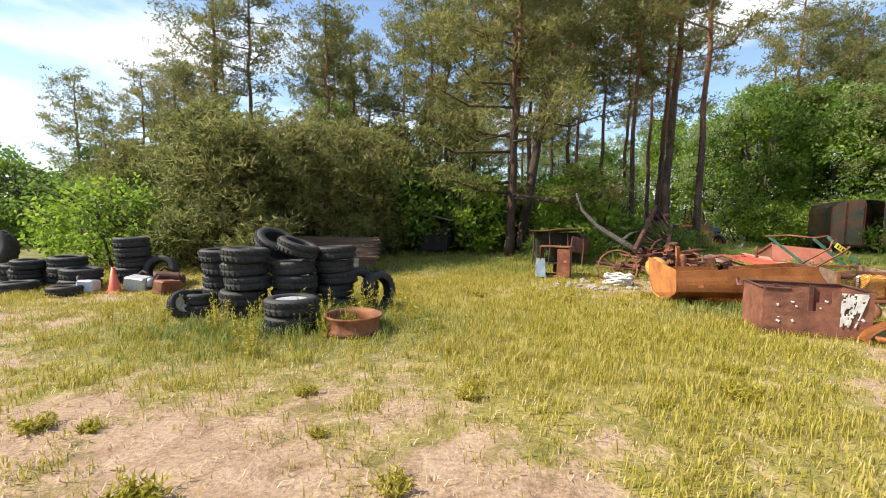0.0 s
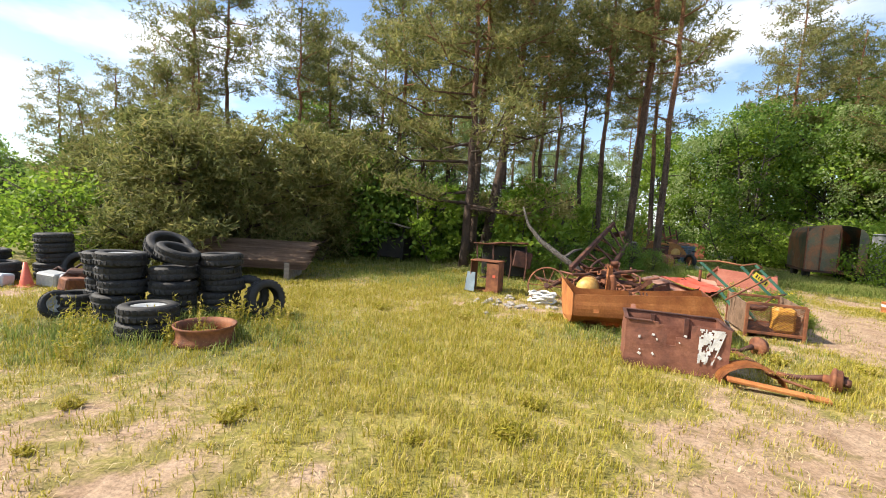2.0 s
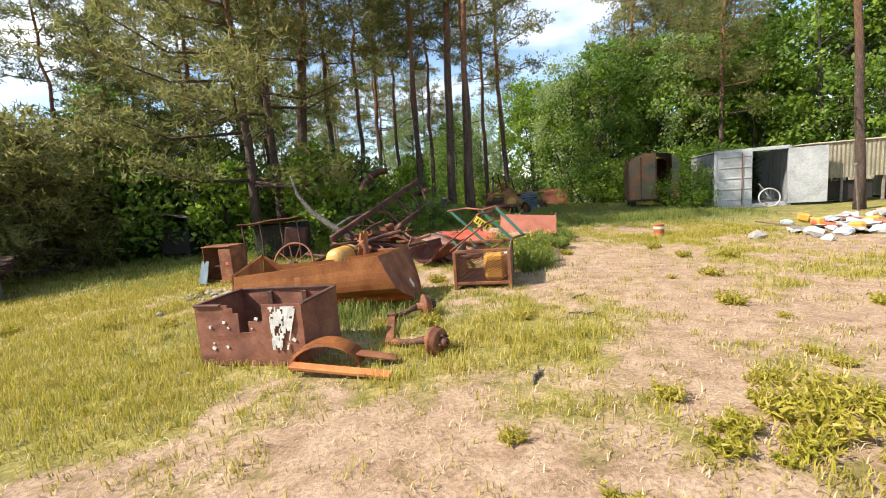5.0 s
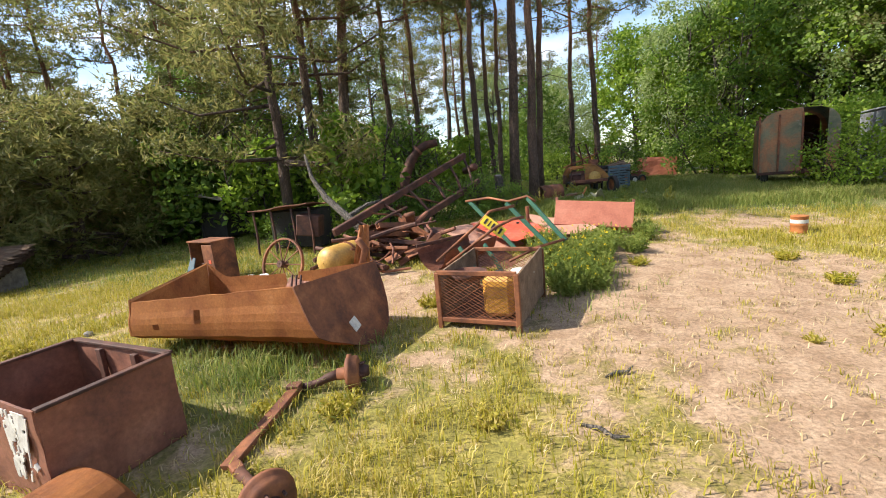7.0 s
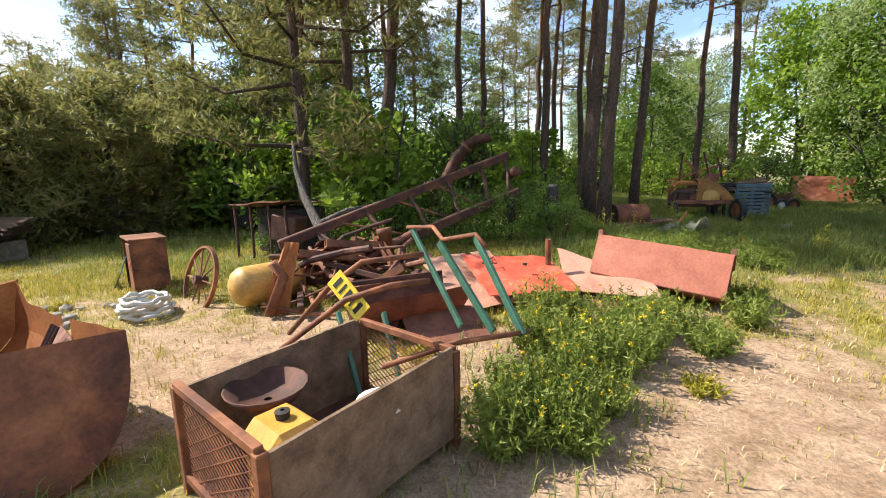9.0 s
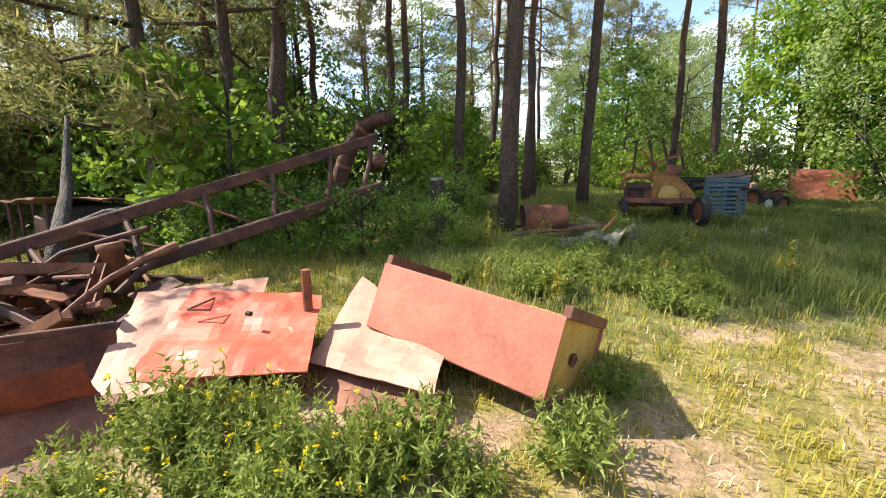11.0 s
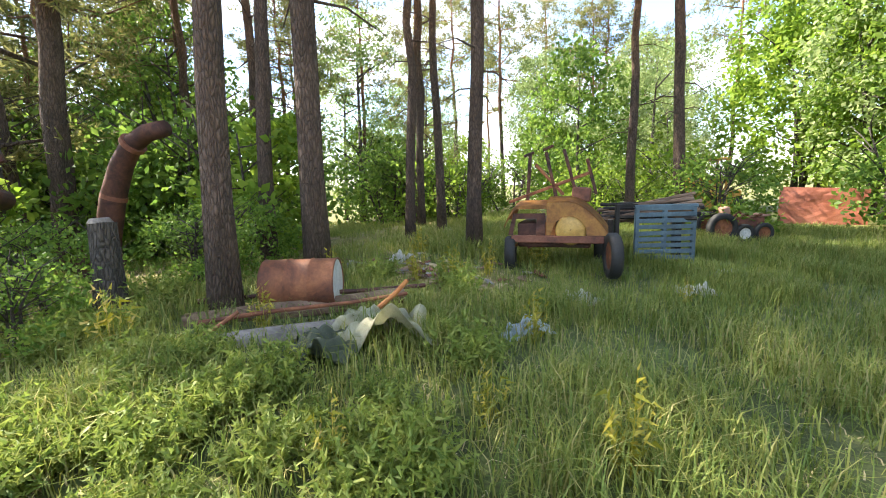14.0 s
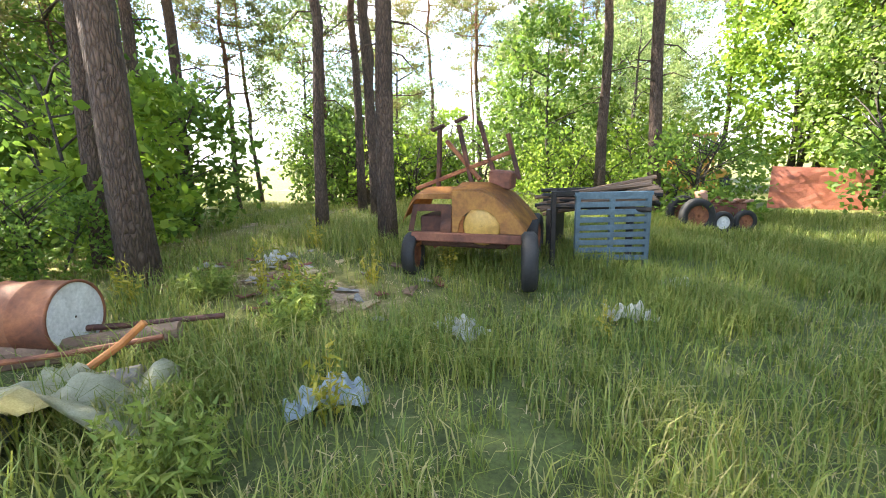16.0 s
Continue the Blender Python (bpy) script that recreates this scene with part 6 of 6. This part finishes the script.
# ---- blue slatted gate ----
t = thing("slatted_gate", 11.9, 19.85, rise(11.9, 19.85), 21, "blue-grey slatted wooden stock gate standing upright", "gate")
for px in (0.0, 0.42, 0.86):
    bm = bmesh.new()
    add_box(bm, (px, 0, 0.44), (0.06, 0.06, 0.95))
    part("upright", bm, M_BLUE, t)
for k in range(9):
    bm = bmesh.new()
    add_box(bm, (0.43, -0.02, 0.12 + k * 0.096), (0.86, 0.025, 0.066), (0, srng.uniform(-1.2, 1.2), 0), 0.004)
    part("slat", bm, M_BLUE, t)
bm = bmesh.new()
add_box(bm, (0.43, 0.0, 0.92), (0.95, 0.07, 0.05))
part("top_rail", bm, M_BLUE, t)
t = thing("hitching_stand", 11.62, 19.75, rise(11.62, 19.75), 21, "dark timber post with a short arm", "post")
bm = bmesh.new()
add_box(bm, (0, 0, 0.46), (0.06, 0.07, 0.94))
part("post", bm, M_BLACK, t)
bm = bmesh.new()
add_box(bm, (0.14, 0, 0.93), (0.34, 0.06, 0.05))
part("arm", bm, M_BLACK, t)

# ---- tractor wreck ----
t = thing("tractor_wreck", 13.85, 24.0, rise(13.85, 24.0), 18, "stripped rusty pink-red tractor wreck without bonnet", "tractor")
bm = bmesh.new()
add_box(bm, (0.15, 0, 0.5), (1.3, 0.36, 0.34), bevel=0.03)
part("engine", bm, M_RUST_BROWN, t)
bm = bmesh.new()
add_box(bm, (-0.25, 0, 0.78), (0.22, 0.3, 0.36), (0, -10, 0), 0.03)
part("gear_tower", bm, M_PINK_SHEET, t)
for k in range(6):
    bm = bmesh.new()
    add_tube(bm, [(-0.1 + 0.15 * k, -0.2, 0.7), (0.05 + 0.15 * k, -0.22, 0.82 - 0.02 * k), (0.25 + 0.14 * k, -0.1, 0.72)], 0.035, 7)
    part("manifold", bm, M_PINK_SHEET if k % 2 else M_RUST, t)
for c, r, w, mat in (((-0.5, -0.4, 0.4), 0.42, 0.24, M_RUST), ((-0.5, 0.45, 0.4), 0.42, 0.24, M_RUST), ((0.1, -0.45, 0.25), 0.26, 0.16, M_WHITE), ((0.65, -0.4, 0.26), 0.27, 0.17, M_RUST), ((0.65, 0.4, 0.26), 0.27, 0.17, M_RUST)):
    wheel(t, c, r, w, 90, mat)
t.scale = (0.74, 0.74, 0.8)

# ---- yellow loader far off ----
t = thing("yellow_loader", 13.85, 29.2, rise(13.85, 29.2), 10, "yellow wheel loader parked in the wood", "loader")
bm = bmesh.new()
add_box(bm, (0, 0, 0.75), (1.5, 2.0, 0.6), bevel=0.05)
part("body", bm, M_PLASTIC_YELLOW, t)
for px, py in ((-0.65, -0.75), (0.65, -0.75), (-0.65, 0.75), (0.65, 0.75)):
    bm = bmesh.new()
    add_box(bm, (px * 0.75, py * 0.6, 1.5), (0.07, 0.07, 1.0))
    part("cab_post", bm, M_PLASTIC_YELLOW, t)
    wheel(t, (px, py, 0.45), 0.45, 0.28, 0, M_PLASTIC_YELLOW)
bm = bmesh.new()
add_box(bm, (0, 0, 2.02), (1.1, 1.1, 0.08), bevel=0.02)
part("cab_roof", bm, M_PLASTIC_YELLOW, t)
bm = bmesh.new()
add_box(bm, (0, 0.1, 1.25), (0.9, 0.9, 0.5), bevel=0.03)
part("cab_base", bm, M_PLASTIC_YELLOW, t)

# ---- oil drum lying down ----
t = thing("oil_drum", 9.15, 15.5, rise(9.15, 15.5) + 0.23, 26, "rusty oil drum on its side with pale lid", "drum")
bm = bmesh.new()
prof = [(0.27, -0.4), (0.288, -0.395), (0.28, -0.38), (0.28, -0.14), (0.292, -0.125), (0.28, -0.11), (0.28, 0.11), (0.292, 0.125), (0.28, 0.14), (0.28, 0.38), (0.288, 0.395), (0.27, 0.4), (0.265, 0.385)]
add_lathe(bm, [(0.82 * a, 0.82 * b) for a, b in prof], 34, pose(0, 0, 0, 0, 90, 0))
part("barrel", bm, M_RUST, t, smooth_faces=True)
bm = bmesh.new()
add_lathe(bm, [(0.01, 0.31), (0.218, 0.31), (0.218, 0.318), (0.01, 0.318)], 34, pose(0, 0, 0, 0, 90, 0))
part("lid", bm, M_WHITE, t, "pale mouldy lid")
bm = bmesh.new()
add_lathe(bm, [(0.01, -0.31), (0.218, -0.31), (0.218, -0.318), (0.01, -0.318)], 34, pose(0, 0, 0, 0, 90, 0))
part("lid", bm, M_RUST_DARK, t)

# ---- logs, pipes and canvas ----
def log(name, a, b, r, mat, label, seed, seg=10, wob=0.1):
    a, b = Vector(a), Vector(b)
    t = thing(name, a.x, a.y, a.z, 0, label, "log" if "log" in name else "pipe")
    bm = bmesh.new()
    d = b - a
    add_tube(bm, [Vector(), d * 0.3 + Vector((0, 0, 0.01)), d * 0.7 + Vector((0, 0, -0.01)), d], [r * 1.05, r, r * 0.95, r * 0.9], seg, wob, seed)
    part("stem", bm, mat, t)
    return t


g0 = rise(9.3, 15.4)
log("mossy_log", (8.55, 14.75, g0 + 0.02), (9.95, 15.95, g0 + 0.1), 0.085, M_WOOD_BROWN, "dark split log lying in grass", 1)
log("grey_log", (9.1, 14.55, g0 - 0.04), (10.2, 15.55, g0 + 0.02), 0.095, M_WOOD_GREY, "weathered grey log lying in grass", 2)
log("steel_pipe", (8.45, 14.95, g0 + 0.16), (10.05, 16.2, g0 + 0.14), 0.022, M_RUST_DARK, "thin dark rusty pipe over a log", 3, 8, 0.0)
log("steel_pipe", (8.95, 14.6, g0 + 0.13), (10.1, 15.75, g0 + 0.17), 0.018, M_RUST, "thin rusty pipe over a log", 4, 8, 0.0)
log("steel_pipe", (9.95, 15.3, g0 + 0.02), (10.18, 15.62, g0 + 0.32), 0.022, M_RUST_ORANGE, "short rusty pipe propped on a log", 5, 8, 0.0)
log("steel_pipe", (9.0, 14.35, g0 - 0.02), (9.2, 14.75, g0 + 0.2), 0.018, M_RUST, "short rusty pipe propped on a log", 6, 8, 0.0)


def canvas(x, y, w, d, rz, mat, label, seed, lift):
    t = thing("tarpaulin", x, y, rise(x, y) + 0.02, rz, label, "tarpaulin")
    bm = bmesh.new()
    n = 26
    g = []
    for i in range(n + 1):
        row = []
        for j in range(n + 1):
            u, v = i / n - 0.5, j / n - 0.5
            f = noise.noise(Vector((u * 3.2 + seed, v * 3.2, seed)))
            k = abs(noise.noise(Vector((u * 6 + seed, v * 4, 2.0 + seed))))
            row.append(bm.verts.new((u * w * (1 + 0.12 * f), v * d * (1 + 0.15 * f), max(0.0, lift * (0.35 + f * 0.9) * (1.2 - 2 * abs(u)) + 0.13 * k))))
        g.append(row)
    for i in range(n):
        for j in range(n):
            bm.faces.new((g[i][j], g[i + 1][j], g[i + 1][j + 1], g[i][j + 1]))
    bmesh.ops.solidify(bm, geom=bm.faces[:], thickness=0.006)
    part("cloth", bm, mat, t, smooth_faces=True)


canvas(10.15, 15.2, 0.85, 0.6, 40, M_CLOTH, "crumpled pale green canvas over logs in grass", 3.0, 0.42)
canvas(9.95, 14.8, 0.5, 0.4, 20, M_CLOTH_DARK, "flat dark green canvas spread in grass", 8.0, 0.22)
canvas(11.12, 15.95, 0.46, 0.2, 48, M_DEBRIS_BLUE, "crushed pale blue plastic sheet in grass", 5.0, 0.1)

# litter of bark and rubble past the drum
lrng = random.Random(21)
for k in range(70):
    x, y = 9.35 + lrng.gauss(0, 0.75), 17.5 + lrng.gauss(0, 0.45)
    t = thing("bark_piece", x, y, rise(x, y) + 0.02, lrng.uniform(0, 360), "brown bark chip on a bare earth patch", "bark", "bark litter", ry=lrng.uniform(-12, 12))
    bm = bmesh.new()
    q = lrng.uniform(0.05, 0.14)
    add_sheet(bm, (-q, -q * 0.4, 0), (q, -q * 0.35, 0.01), (q * 0.9, q * 0.4, 0), (-q, q * 0.3, 0.02), 0.012, 2, 0.03, k)
    part("chip", bm, (M_WOOD_BROWN, M_RUST_BROWN, M_STONE, M_STRAW)[k % 4], t)
for x, y in ((8.8, 17.9), (11.4, 17.2), (12.6, 18.2), (13.0, 19.3)):
    canvas(x, y, 0.4, 0.25, 30 * x, M_WHITE, "crumpled white plastic sheet on the ground", x, 0.1)


# ---- weeds ----
def weed(seed, high, wide, stems, leaf, flowers, name, label, mat=None):
    rng = np.random.default_rng(seed)
    t = thing(name, 0, 0, 0, 0, label, "plant", "yard weeds")
    vs, fs, heads, n = [], [], [], 0
    for s in range(stems):
        a, r = rng.random() * 6.28, wide * rng.random() ** 0.6
        foot = np.array([0.35 * r * math.cos(a), 0.35 * r * math.sin(a), -0.02])
        top = np.array([r * math.cos(a), r * math.sin(a), high * (0.55 + 0.5 * rng.random()) * (1 - 0.3 * r / wide)])
        side = np.array([-math.sin(a), math.cos(a), 0]) * 0.004
        vs += [foot - side, foot + side, top]
        fs.append((n, n + 1, n + 2))
        n += 3
        for k in range(leaf):
            f = 0.15 + 0.85 * rng.random()
            p = foot + (top - foot) * f
            d = unit(rng.normal(size=3) + np.array([0, 0, 0.5]))
            l = (0.035 + 0.05 * rng.random()) * (1.25 - 0.5 * f)
            w = unit(np.cross(d, rng.normal(size=3))) * l * 0.16
            vs += [p + w, p + d * l, p - w]
            fs.append((n, n + 1, n + 2))
            n += 3
        heads.append(top)
    part("foliage", mesh_of("foliage", vs, fs), mat or M_WEED, t)
    if flowers:
        c = np.array([heads[int(rng.random() * len(heads))] + rng.normal(size=3) * 0.03 for _ in range(flowers)])
        v, f = leaf_cloud(rng, c, np.full(len(c), 0.012), 9, 0.02)
        tagged(part("blossom", mesh_of("blossom", v, f), M_FLOWER, t, "small yellow blossoms"), kind="stuff")
    return t


BROOM = weed(61, 0.62, 0.34, 90, 26, 9, "flowering_weed", "tall green weed with small yellow flowers")
SHRUB = weed(62, 0.38, 0.3, 60, 20, 0, "green_weed", "feathery green weed clump on the yard")
LOW = weed(63, 0.17, 0.2, 36, 12, 0, "low_weed", "small low green weed on the sand", M_GRASS)
STALK = weed(64, 0.55, 0.16, 14, 9, 0, "grass_clump", "tall seeding grass clump", M_GRASS)
set_weeds = set()


def weeds(kind, spots, lo, hi, seed):
    r = random.Random(seed)
    for x, y in spots:
        m = pose(x, y, rise(x, y), 0, 0, r.uniform(0, 360))
        s = r.uniform(lo, hi)
        if kind.name in set_weeds:
            ob = copy_thing(kind, m)
        else:
            set_weeds.add(kind.name)
            ob = kind
            ob.matrix_world = m
        ob.scale = (s, s, s)


weeds(BROOM, [(8.45, 8.75), (8.65, 9.2), (8.55, 9.6), (8.95, 9.45), (8.9, 8.95), (8.3, 9.7), (8.75, 10.0), (9.15, 9.8), (8.3, 10.15), (8.6, 10.4), (9.0, 10.25), (9.3, 10.3), (8.35, 8.35), (8.55, 8.5), (8.3, 8.6), (8.7, 8.65)], 0.65, 0.98, 1)
weeds(SHRUB, [(9.45, 10.55), (9.75, 10.5), (10.15, 10.85), (9.2, 10.55), (9.7, 10.05), (10.3, 11.5), (8.75, 8.5), (9.5, 12.9), (9.2, 13.4), (9.9, 13.8), (8.9, 14.0), (9.9, 14.4), (8.4, 14.3), (9.4, 14.3), (10.6, 14.5), (10.5, 15.6), (10.9, 15.2), (11.2, 16.6), (10.3, 16.6), (8.0, 14.9), (9.2, 16.7), (10.0, 17.0)], 0.6, 1.1, 2)
wr = random.Random(31)
weeds(LOW, [(wr.uniform(-3, 12), wr.uniform(1.6, 9.5)) for _ in range(60)] + [(8.2, 2.9), (8.5, 2.7), (8.3, 3.3), (7.9, 2.8), (8.8, 3.1), (8.6, 3.6), (9.3, 3.7), (9.0, 2.6)], 0.4, 1.0, 3)
weeds(STALK, [(wr.gauss(-2.0, 1.1), wr.gauss(5.3, 0.55)) for _ in range(34)] + [(wr.uniform(8.5, 12.5), wr.uniform(12.5, 19)) for _ in range(16)], 0.7, 1.15, 4)
weeds(SHRUB, [(wr.uniform(8.2, 11.4), wr.uniform(12.9, 14.4)) for _ in range(45)], 0.45, 0.95, 5)
weeds(LOW, [(wr.gauss(8.6, 0.5), wr.gauss(3.1, 0.35)) for _ in range(16)], 0.7, 1.3, 7)
